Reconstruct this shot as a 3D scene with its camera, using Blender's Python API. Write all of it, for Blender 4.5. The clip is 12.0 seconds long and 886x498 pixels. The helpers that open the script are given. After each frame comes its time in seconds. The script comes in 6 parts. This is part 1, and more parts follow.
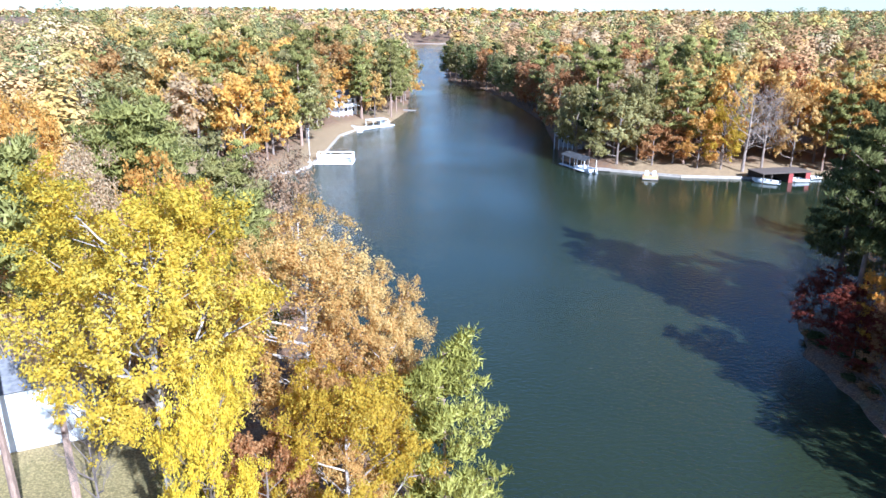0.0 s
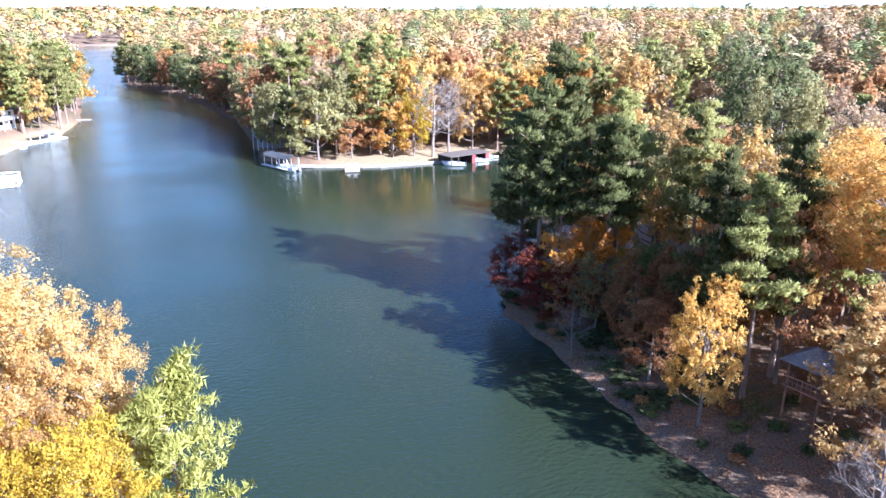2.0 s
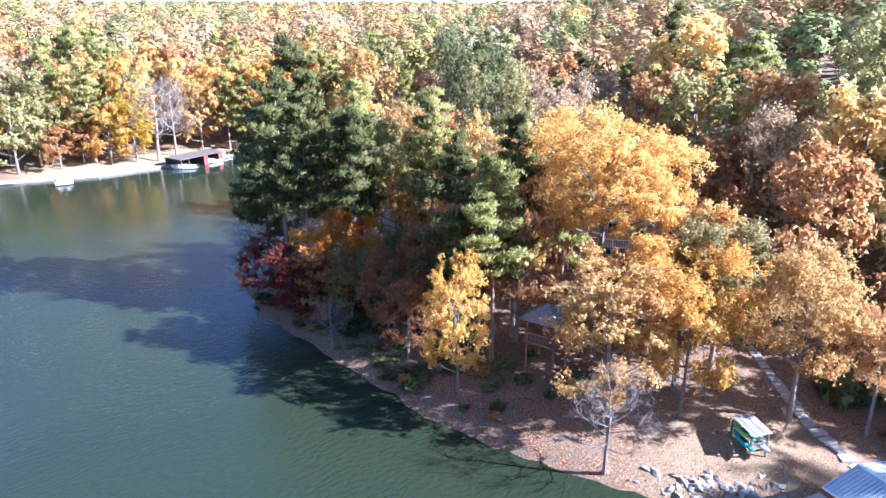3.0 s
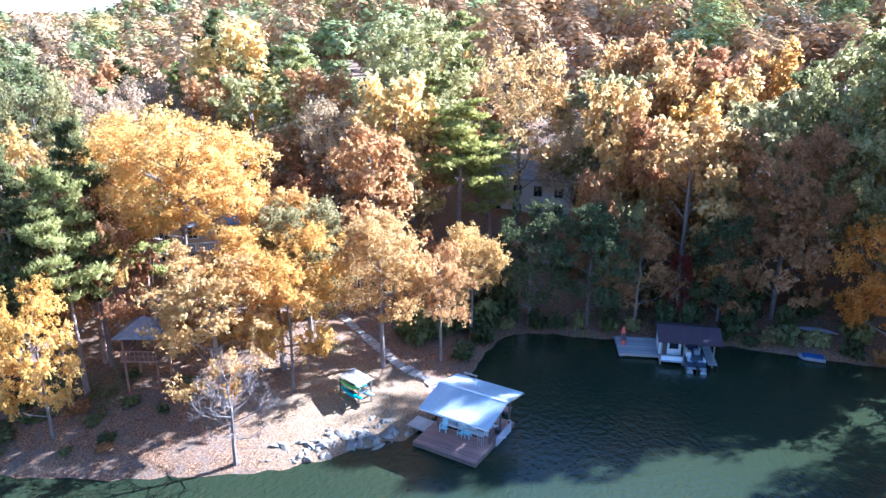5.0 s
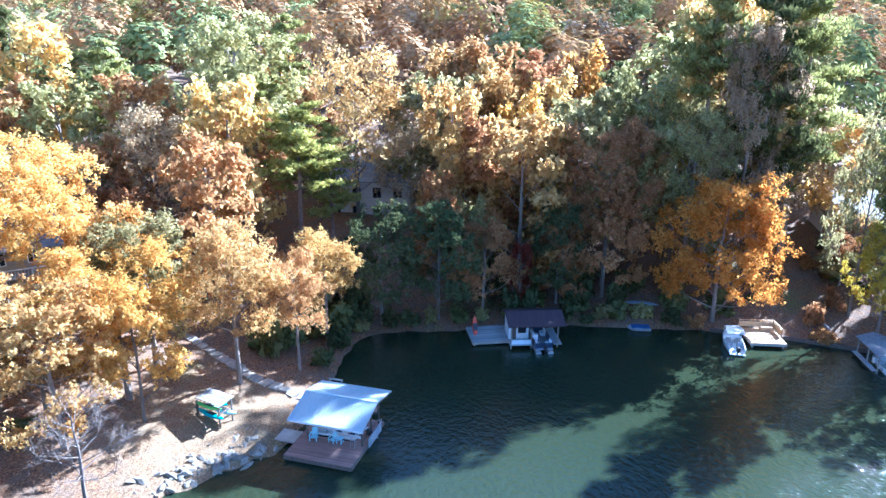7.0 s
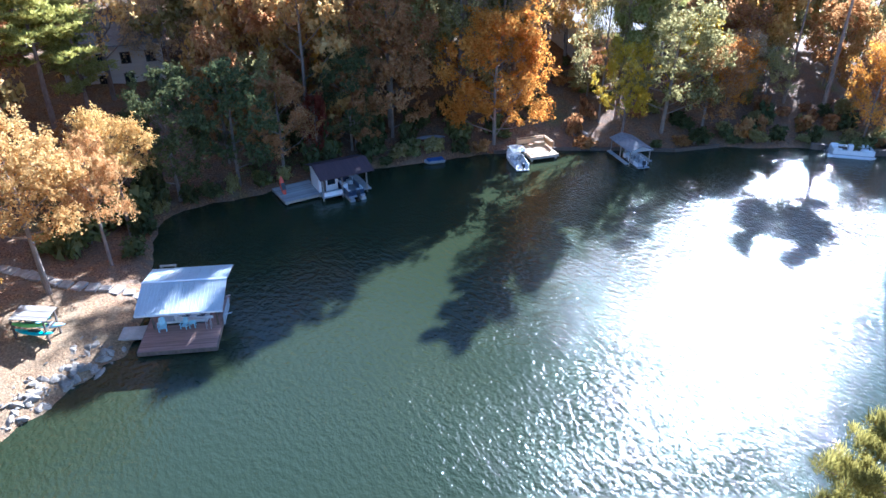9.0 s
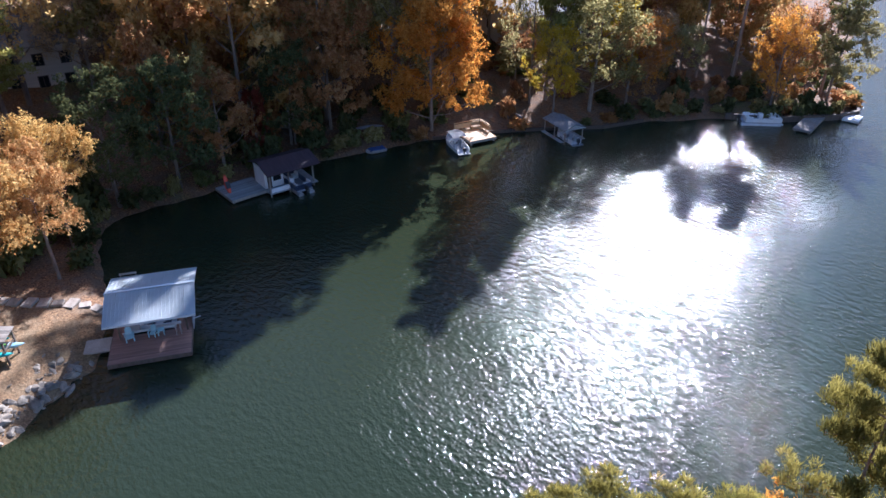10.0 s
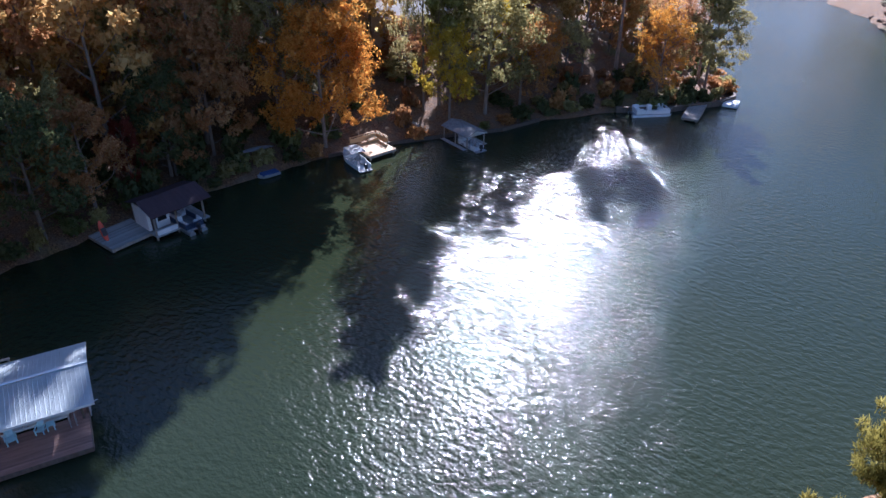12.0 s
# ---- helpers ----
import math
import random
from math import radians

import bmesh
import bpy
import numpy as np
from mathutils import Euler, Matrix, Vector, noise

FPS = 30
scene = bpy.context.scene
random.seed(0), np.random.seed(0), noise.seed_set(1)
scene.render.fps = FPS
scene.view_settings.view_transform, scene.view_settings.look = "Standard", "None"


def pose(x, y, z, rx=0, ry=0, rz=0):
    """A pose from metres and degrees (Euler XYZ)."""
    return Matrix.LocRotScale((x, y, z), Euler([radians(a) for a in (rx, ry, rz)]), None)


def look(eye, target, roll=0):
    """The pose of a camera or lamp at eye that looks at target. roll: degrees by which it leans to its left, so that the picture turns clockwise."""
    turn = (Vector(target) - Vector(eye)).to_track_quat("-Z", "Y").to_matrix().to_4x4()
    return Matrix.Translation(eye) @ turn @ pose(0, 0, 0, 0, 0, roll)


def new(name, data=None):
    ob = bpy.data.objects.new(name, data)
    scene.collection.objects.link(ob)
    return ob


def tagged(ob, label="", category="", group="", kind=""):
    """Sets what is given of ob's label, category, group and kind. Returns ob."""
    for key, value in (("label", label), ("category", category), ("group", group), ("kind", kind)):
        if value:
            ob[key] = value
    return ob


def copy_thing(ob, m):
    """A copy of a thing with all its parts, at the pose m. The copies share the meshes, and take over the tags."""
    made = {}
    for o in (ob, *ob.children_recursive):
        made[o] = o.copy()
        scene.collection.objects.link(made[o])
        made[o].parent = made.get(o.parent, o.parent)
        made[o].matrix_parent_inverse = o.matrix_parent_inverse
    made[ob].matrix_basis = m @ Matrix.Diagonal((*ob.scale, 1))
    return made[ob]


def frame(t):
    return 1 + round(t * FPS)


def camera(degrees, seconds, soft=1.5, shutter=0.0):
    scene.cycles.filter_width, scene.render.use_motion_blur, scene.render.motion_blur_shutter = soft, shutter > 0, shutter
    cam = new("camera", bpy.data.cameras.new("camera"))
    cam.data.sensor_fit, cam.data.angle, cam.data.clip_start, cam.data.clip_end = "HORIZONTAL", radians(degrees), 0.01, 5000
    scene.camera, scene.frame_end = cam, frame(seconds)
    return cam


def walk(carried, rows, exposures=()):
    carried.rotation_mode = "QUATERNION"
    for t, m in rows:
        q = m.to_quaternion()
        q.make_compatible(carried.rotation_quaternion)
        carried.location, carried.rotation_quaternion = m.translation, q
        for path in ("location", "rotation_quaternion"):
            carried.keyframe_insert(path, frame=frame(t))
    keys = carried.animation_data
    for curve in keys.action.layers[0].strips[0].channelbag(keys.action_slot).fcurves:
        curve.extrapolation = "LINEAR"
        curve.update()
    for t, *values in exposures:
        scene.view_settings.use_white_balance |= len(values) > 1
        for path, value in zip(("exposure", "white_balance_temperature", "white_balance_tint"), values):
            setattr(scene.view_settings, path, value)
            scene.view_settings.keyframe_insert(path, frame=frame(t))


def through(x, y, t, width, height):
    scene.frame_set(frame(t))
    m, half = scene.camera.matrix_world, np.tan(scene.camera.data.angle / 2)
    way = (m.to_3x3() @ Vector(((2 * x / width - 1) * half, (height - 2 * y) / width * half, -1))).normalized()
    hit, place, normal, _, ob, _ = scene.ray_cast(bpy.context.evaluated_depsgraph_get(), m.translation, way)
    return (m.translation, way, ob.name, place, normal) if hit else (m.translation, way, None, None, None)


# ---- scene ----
cam = camera(65.0, 12.0)
PATH = [
    (0, (1.964, -5.703, 34.461), (1.444, -3.877, 33.832), 0.2),
    (0.5, (2.019, -5.702, 34.463), (1.605, -3.849, 33.835), 0.2),
    (1, (2.058, -5.701, 34.464), (1.772, -3.824, 33.836), 0.2),
    (1.5, (2.122, -5.687, 34.463), (2.021, -3.791, 33.834), 0.1),
    (2, (2.188, -5.659, 34.425), (2.466, -3.782, 33.791), -0.1),
    (2.5, (2.156, -5.593, 34.376), (2.823, -3.82, 33.732), -0.1),
    (3, (2.071, -5.569, 34.312), (3.019, -3.933, 33.662), -0.0),
    (3.5, (1.68, -5.441, 34.247), (2.983, -4.073, 33.59), 0.1),
    (3.7, (1.48, -5.49, 34.2), (2.828, -4.168, 33.542), 0.1),
    (5.3, (-0.527, -6.66, 32.865), (1.272, -6.029, 32.26), -0.0),
    (5.5, (-0.691, -6.667, 32.815), (1.137, -6.125, 32.21), -0.2),
    (6, (-0.943, -6.284, 32.738), (0.912, -5.845, 32.133), -0.1),
    (6.5, (-1.093, -5.489, 32.702), (0.769, -5.081, 32.096), -0.0),
    (6.7, (-1.164, -4.974, 32.711), (0.702, -4.589, 32.104), 0.2),
    (8.3, (-2.091, 0.886, 33.162), (-0.204, 0.628, 32.55), -0.1),
    (8.5, (-2.136, 1.712, 33.188), (-0.28, 1.394, 32.516), 0.0),
    (9, (-2.032, 3.981, 33.315), (-0.349, 3.555, 32.322), -0.0),
    (9.5, (-1.858, 6.436, 33.484), (-0.224, 5.887, 32.469), -0.1),
    (10, (-1.572, 8.718, 33.636), (0.014, 8.054, 32.614), 0.0),
    (10.5, (-0.967, 10.411, 33.76), (0.561, 9.629, 32.733), 0.2),
    (11, (0.597, 10.875, 33.855), (2.075, 10.003, 32.828), 0.2),
    (11.5, (3.022, 10.354, 33.917), (4.448, 9.402, 32.887), 0.1),
    (12, (5.431, 9.84, 33.937), (6.837, 8.868, 32.898), 0.3),
]
# stops, and the white balance's kelvin and tint, as the camera swings towards the sun
EXPOSURE = [(0, 1.6, 4800, 13), (1.5, 2.05, 4750, 16), (2.5, 2.4, 4750, 20), (3.5, 2.6, 4800, 20), (5.5, 2.9, 4450, 13), (6.7, 2.9, 4400, 10), (8.3, 3.3, 4250, 7),
            (8.6, 3.1, 4350, 8), (9.0, 2.65, 4850, 13), (9.5, 2.1, 5300, 18), (10.5, 1.45, 5350, 22), (12.0, 1.5, 5200, 22)]
walk(cam, [(t, look(eye, target, roll)) for t, eye, target, roll in PATH], EXPOSURE)

# ---------------------------------------------------------------- light
SUN_DIR = Vector((0.635, -0.562, 0.53)).normalized()
sun = new("sun", bpy.data.lights.new("sun", "SUN"))
sun.data.energy, sun.data.angle, sun.data.color = 5.0, radians(0.55), (1.0, 0.95, 0.88)
sun.matrix_world = look(SUN_DIR * 300, (0, 0, 0))
world = bpy.data.worlds.new("sky")
scene.world = world
world.use_nodes = True
_sky = world.node_tree.nodes.new("ShaderNodeTexSky")
_sky.sky_type, _sky.sun_disc = "NISHITA", False
_sky.sun_elevation, _sky.sun_rotation = math.asin(SUN_DIR.z), math.atan2(SUN_DIR.x, SUN_DIR.y)
_sky.air_density, _sky.dust_density, _sky.ozone_density = 1.0, 0.35, 3.0
_bg = world.node_tree.nodes["Background"]
_bg.inputs[1].default_value = 0.062
world.node_tree.links.new(_sky.outputs[0], _bg.inputs[0])

# ---------------------------------------------------------------- materials


def mat_base(name):
    m = bpy.data.materials.new(name)
    m.use_nodes = True
    nt = m.node_tree
    return m, nt, nt.nodes["Principled BSDF"]


def node(nt, kind, **vals):
    n = nt.nodes.new(kind)
    for k, v in vals.items():
        n.inputs[k].default_value = v
    return n


def ramp(nt, src, stops):
    r = nt.nodes.new("ShaderNodeValToRGB")
    els = r.color_ramp.elements
    while len(els) < len(stops):
        els.new(0.5)
    for e, (p, c) in zip(els, stops):
        e.position, e.color = p, (*c, 1)
    nt.links.new(src, r.inputs[0])
    return r.outputs[0]


def mixc(nt, fac, a, b, blend="MIX"):
    n = nt.nodes.new("ShaderNodeMix")
    n.data_type, n.blend_type = "RGBA", blend
    for sock, v in ((n.inputs[0], fac), (n.inputs[6], a), (n.inputs[7], b)):
        if isinstance(v, (int, float)):
            sock.default_value = v
        elif isinstance(v, tuple):
            sock.default_value = (*v, 1)
        else:
            nt.links.new(v, sock)
    return n.outputs[2]


def coords(nt, scale=(1, 1, 1), turn=0.0):
    t = nt.nodes.new("ShaderNodeTexCoord")
    mp = nt.nodes.new("ShaderNodeMapping")
    mp.inputs["Scale"].default_value = scale
    mp.inputs["Rotation"].default_value = (0, 0, turn)
    nt.links.new(t.outputs["Object"], mp.inputs[0])
    return mp.outputs[0]


def crests(nt, turn, squeeze):
    """Coordinates turned so that wave crests run along one direction, and drawn out along it."""
    mp = nt.nodes.new("ShaderNodeMapping")
    mp.inputs["Scale"].default_value = (squeeze, 1, 1)
    nt.links.new(coords(nt, turn=-turn), mp.inputs[0])
    return mp.outputs[0]


def noise_at(nt, vec, scale, detail=3.0, rough=0.55):
    n = node(nt, "ShaderNodeTexNoise", Scale=scale, Detail=detail, Roughness=rough)
    nt.links.new(vec, n.inputs["Vector"])
    return n.outputs["Fac"]


def bump(nt, bsdf, height, strength=0.4, distance=0.05):
    b = node(nt, "ShaderNodeBump", Strength=strength, Distance=distance)
    nt.links.new(height, b.inputs["Height"])
    nt.links.new(b.outputs[0], bsdf.inputs["Normal"])


def surface(name, dark, light, scale=2.0, rough=0.8, metal=0.0, stretch=(1, 1, 1), relief=0.3, fine=9.0, vary=0.25):
    """Weathered plain surface: broad stains, fine grain, a little relief; differs a little from piece to piece."""
    m, nt, b = mat_base(name)
    v = coords(nt, stretch)
    broad, grain = noise_at(nt, v, scale), noise_at(nt, v, scale * fine, 4)
    c = ramp(nt, broad, [(0.3, dark), (0.7, light)])
    c = mixc(nt, 0.35, c, ramp(nt, grain, [(0.3, dark), (0.7, light)]))
    info = nt.nodes.new("ShaderNodeObjectInfo")
    hsv = nt.nodes.new("ShaderNodeHueSaturation")
    mr = node(nt, "ShaderNodeMapRange", **{"To Min": 1 - vary, "To Max": 1 + vary})
    nt.links.new(info.outputs["Random"], mr.inputs[0])
    nt.links.new(mr.outputs[0], hsv.inputs["Value"])
    nt.links.new(c, hsv.inputs["Color"])
    nt.links.new(hsv.outputs[0], b.inputs["Base Color"])
    b.inputs["Roughness"].default_value, b.inputs["Metallic"].default_value = rough, metal
    bump(nt, b, grain, relief, 0.02)
    return m


def foliage(name, tints, through=0.6, patch=0.12, leafy=0.55):
    """Leaves: tint from leaf to leaf, from bough to bough and from tree to tree; light shines partly through."""
    m, nt, b = mat_base(name)
    nt.nodes.remove(b)
    geo, info = nt.nodes.new("ShaderNodeNewGeometry"), nt.nodes.new("ShaderNodeObjectInfo")
    vec = nt.nodes.new("ShaderNodeTexCoord")
    big = noise_at(nt, geo.outputs["Position"], patch, 2)
    add = nt.nodes.new("ShaderNodeMath")
    add.operation = "MULTIPLY_ADD"
    nt.links.new(geo.outputs["Random Per Island"], add.inputs[0])
    add.inputs[1].default_value = leafy
    mr = node(nt, "ShaderNodeMapRange", **{"From Min": 0.3, "From Max": 0.7, "To Min": 0.0, "To Max": 1.0 - leafy})
    nt.links.new(big, mr.inputs[0])
    nt.links.new(mr.outputs[0], add.inputs[2])
    n = len(tints)
    c = ramp(nt, add.outputs[0], [(0.08 + 0.84 * i / (n - 1), t) for i, t in enumerate(tints)])
    hsv = nt.nodes.new("ShaderNodeHueSaturation")
    for out, lo, hi in (("Hue", 0.491, 0.508), ("Value", 0.86, 1.14)):
        r = node(nt, "ShaderNodeMapRange", **{"To Min": lo, "To Max": hi})
        nt.links.new(info.outputs["Random"], r.inputs[0])
        nt.links.new(r.outputs[0], hsv.inputs[out])
    nt.links.new(c, hsv.inputs["Color"])
    dif, tra, mix = (nt.nodes.new("ShaderNodeBsdf" + k) for k in ("Diffuse", "Translucent", "Diffuse"))
    mix = nt.nodes.new("ShaderNodeMixShader")
    mix.inputs[0].default_value = through
    nt.links.new(hsv.outputs[0], dif.inputs[0])
    nt.links.new(hsv.outputs[0], tra.inputs[0])
    nt.links.new(dif.outputs[0], mix.inputs[1])
    nt.links.new(tra.outputs[0], mix.inputs[2])
    nt.links.new(mix.outputs[0], nt.nodes["Material Output"].inputs[0])
    return m


LEAF = {
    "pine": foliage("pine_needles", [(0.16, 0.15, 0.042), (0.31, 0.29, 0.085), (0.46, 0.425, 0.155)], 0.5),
    # pine needles once more, with the pines' shade put into a darker tint
    "dark_pine": foliage("shade_tinted_pine_needles", [(0.066, 0.067, 0.025), (0.13, 0.127, 0.043), (0.225, 0.215, 0.08)], 0.5),
    "golden": foliage("golden_leaves", [(0.5, 0.265, 0.055), (0.68, 0.41, 0.1), (0.78, 0.55, 0.2)]),
    "yellow": foliage("yellow_leaves", [(0.45, 0.295, 0.03), (0.59, 0.43, 0.045), (0.68, 0.55, 0.12)]),
    "copper": foliage("copper_leaves", [(0.41, 0.225, 0.07), (0.62, 0.405, 0.135), (0.74, 0.56, 0.235)]),
    "orange": foliage("orange_leaves", [(0.52, 0.2, 0.03), (0.75, 0.37, 0.065), (0.81, 0.5, 0.12)], 0.6),
    "rust": foliage("rust_leaves", [(0.27, 0.125, 0.05), (0.48, 0.25, 0.1), (0.62, 0.4, 0.185)]),
    "red": foliage("red_leaves", [(0.13, 0.03, 0.025), (0.24, 0.062, 0.042), (0.35, 0.125, 0.07)]),
    "olive": foliage("olive_leaves", [(0.19, 0.165, 0.06), (0.37, 0.32, 0.125), (0.56, 0.49, 0.23)]),
    "lemon": foliage("lemon_leaves", [(0.58, 0.41, 0.03), (0.75, 0.58, 0.05), (0.8, 0.69, 0.13)]),
    "cone_pine": foliage("golden_needles", [(0.12, 0.1, 0.022), (0.235, 0.195, 0.045), (0.39, 0.32, 0.09)], 0.5),
    "lime": foliage("lime_sprays", [(0.23, 0.21, 0.045), (0.42, 0.385, 0.09), (0.59, 0.54, 0.165)], 0.5, 0.3),
    "green": foliage("green_leaves", [(0.105, 0.118, 0.043), (0.215, 0.225, 0.083), (0.36, 0.355, 0.15)]),
    "evergreen": foliage("evergreen_leaves", [(0.045, 0.055, 0.022), (0.095, 0.1, 0.04), (0.165, 0.168, 0.065)], 0.3),
    "tan": foliage("tan_leaves", [(0.36, 0.235, 0.125), (0.51, 0.36, 0.2), (0.64, 0.49, 0.3)]),
    "grey": foliage("grey_twigs", [(0.26, 0.19, 0.155), (0.42, 0.32, 0.27), (0.56, 0.46, 0.39)], 0.15),
}


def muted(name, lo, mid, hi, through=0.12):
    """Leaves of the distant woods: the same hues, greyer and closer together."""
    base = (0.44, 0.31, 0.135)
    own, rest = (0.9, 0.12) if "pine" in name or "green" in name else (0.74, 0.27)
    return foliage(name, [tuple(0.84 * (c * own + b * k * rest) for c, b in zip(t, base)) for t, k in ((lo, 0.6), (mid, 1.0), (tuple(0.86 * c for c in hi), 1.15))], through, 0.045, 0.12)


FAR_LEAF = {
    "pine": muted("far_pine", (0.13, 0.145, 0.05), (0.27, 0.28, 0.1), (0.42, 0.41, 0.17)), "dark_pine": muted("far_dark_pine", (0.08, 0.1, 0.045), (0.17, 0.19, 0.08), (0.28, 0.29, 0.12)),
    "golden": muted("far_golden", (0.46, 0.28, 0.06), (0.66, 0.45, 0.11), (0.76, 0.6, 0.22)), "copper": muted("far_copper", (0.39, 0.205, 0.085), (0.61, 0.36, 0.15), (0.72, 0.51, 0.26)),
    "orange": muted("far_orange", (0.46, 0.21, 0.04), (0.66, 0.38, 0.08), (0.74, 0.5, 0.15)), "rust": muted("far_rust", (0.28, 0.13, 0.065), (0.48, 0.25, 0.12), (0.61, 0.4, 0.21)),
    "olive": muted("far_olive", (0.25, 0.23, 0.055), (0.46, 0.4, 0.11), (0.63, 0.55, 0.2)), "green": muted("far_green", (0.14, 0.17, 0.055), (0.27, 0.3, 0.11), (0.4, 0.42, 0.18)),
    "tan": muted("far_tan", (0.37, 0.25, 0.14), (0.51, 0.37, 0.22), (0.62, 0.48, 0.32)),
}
BARK = surface("bark", (0.11, 0.08, 0.06), (0.3, 0.24, 0.19), 1.5, 0.95, stretch=(3, 3, 0.6), relief=0.7)
BARK_PALE = surface("pale_bark", (0.2, 0.17, 0.14), (0.46, 0.41, 0.35), 1.2, 0.9, stretch=(2, 2, 0.7), relief=0.5)
BARK_GREY = surface("grey_bark", (0.11, 0.085, 0.07), (0.27, 0.215, 0.18), 1.2, 0.9, stretch=(2, 2, 0.7), relief=0.5)
BARK_PINE = surface("pine_bark", (0.13, 0.085, 0.06), (0.36, 0.25, 0.18), 2.0, 0.95, stretch=(3, 3, 0.8), relief=0.7)
ROOF_METAL = surface("white_roof_metal", (0.5, 0.55, 0.55), (0.68, 0.72, 0.72), 0.5, 0.36, 0.0, relief=0.05, vary=0.04)
DECK_RED = surface("reddish_deck_boards", (0.2, 0.11, 0.085), (0.33, 0.2, 0.155), 1.2, 0.75, stretch=(0.5, 4, 1))
DECK_GREY = surface("grey_deck_boards", (0.24, 0.24, 0.23), (0.42, 0.42, 0.4), 1.2, 0.8, stretch=(0.5, 4, 1))
DECK_NEW = surface("new_pine_boards", (0.46, 0.28, 0.13), (0.64, 0.42, 0.21), 1.2, 0.7, stretch=(0.5, 4, 1))
WOOD_DARK = surface("dark_wood", (0.06, 0.045, 0.035), (0.16, 0.12, 0.09), 1.5, 0.85, stretch=(4, 4, 0.6))
WOOD_GREY = surface("weathered_wood", (0.2, 0.17, 0.14), (0.38, 0.33, 0.28), 1.5, 0.85, stretch=(4, 4, 0.6))
WHITE = surface("white_paint", (0.66, 0.66, 0.64), (0.82, 0.82, 0.8), 0.8, 0.55, relief=0.08, vary=0.05)
WHITE_BOAT = surface("white_gelcoat", (0.7, 0.7, 0.69), (0.84, 0.84, 0.83), 0.8, 0.22, relief=0.02, vary=0.05)
CREAM = surface("cream_siding", (0.5, 0.43, 0.34), (0.64, 0.57, 0.47), 0.6, 0.8, stretch=(0.3, 0.3, 6), relief=0.35, vary=0.06)
TAN = surface("tan_siding", (0.34, 0.26, 0.18), (0.46, 0.37, 0.27), 0.6, 0.8, stretch=(0.3, 0.3, 6), relief=0.35, vary=0.06)
GREY_SIDING = surface("grey_siding", (0.22, 0.22, 0.22), (0.34, 0.34, 0.34), 0.6, 0.8, stretch=(0.3, 0.3, 6), relief=0.35, vary=0.06)
RED_PAINT = surface("red_paint", (0.2, 0.032, 0.026), (0.32, 0.06, 0.046), 0.8, 0.6, stretch=(4, 4, 0.5), vary=0.08)
SHINGLE = surface("grey_shingles", (0.1, 0.1, 0.105), (0.24, 0.235, 0.235), 1.2, 0.9, stretch=(2, 2, 5), relief=0.6)
SHINGLE_PALE = surface("pale_shingles", (0.34, 0.32, 0.3), (0.52, 0.5, 0.47), 1.2, 0.9, stretch=(2, 2, 5), relief=0.5)
ROOF_MAROON = surface("maroon_roof", (0.03, 0.016, 0.018), (0.07, 0.038, 0.042), 1.0, 0.7, stretch=(5, 0.5, 1))
CONCRETE = surface("pale_concrete", (0.28, 0.235, 0.185), (0.47, 0.41, 0.34), 0.9, 0.92, relief=0.5)
STONE = surface("pale_stone", (0.13, 0.11, 0.085), (0.33, 0.285, 0.225), 0.9, 0.9, relief=0.8, vary=0.35)
SLAB = surface("path_stone", (0.22, 0.18, 0.14), (0.44, 0.38, 0.31), 1.6, 0.92, relief=0.5, vary=0.15)
BLACK = surface("black_rubber", (0.012, 0.012, 0.014), (0.035, 0.035, 0.04), 3, 0.45, vary=0.1)
BLUE_CANVAS = surface("blue_canvas", (0.02, 0.05, 0.16), (0.05, 0.11, 0.3), 1.5, 0.8)
NAVY = surface("navy_panels", (0.02, 0.03, 0.06), (0.05, 0.07, 0.12), 1.5, 0.4)
GREY_CANVAS = surface("grey_canvas", (0.24, 0.24, 0.25), (0.4, 0.4, 0.4), 1.0, 0.85)
AQUA = surface("pale_aqua_plastic", (0.34, 0.6, 0.68), (0.48, 0.73, 0.8), 1.5, 0.5, relief=0.05, vary=0.06)
KAYAK_GREEN = surface("lime_plastic", (0.12, 0.36, 0.07), (0.24, 0.52, 0.12), 1.0, 0.4, relief=0.05)
KAYAK_TEAL = surface("teal_plastic", (0.02, 0.26, 0.27), (0.06, 0.42, 0.42), 1.0, 0.4, relief=0.05)
KAYAK_BLUE = surface("pale_blue_plastic", (0.3, 0.5, 0.58), (0.48, 0.66, 0.72), 1.0, 0.4, relief=0.05)
KAYAK_RED = surface("red_plastic", (0.45, 0.045, 0.02), (0.62, 0.09, 0.04), 1.0, 0.4, relief=0.05)
ALU = surface("aluminium", (0.5, 0.51, 0.52), (0.66, 0.67, 0.68), 1.5, 0.35, 0.8, relief=0.05)
STRAW_ROOF = surface("weathered_roof_boards", (0.2, 0.175, 0.145), (0.37, 0.33, 0.28), 1.5, 0.9, stretch=(0.6, 4, 1))

GLASS, _nt, _b = mat_base("window_glass")
_b.inputs["Base Color"].default_value = (0.015, 0.018, 0.02, 1)
_b.inputs["Roughness"].default_value = 0.06


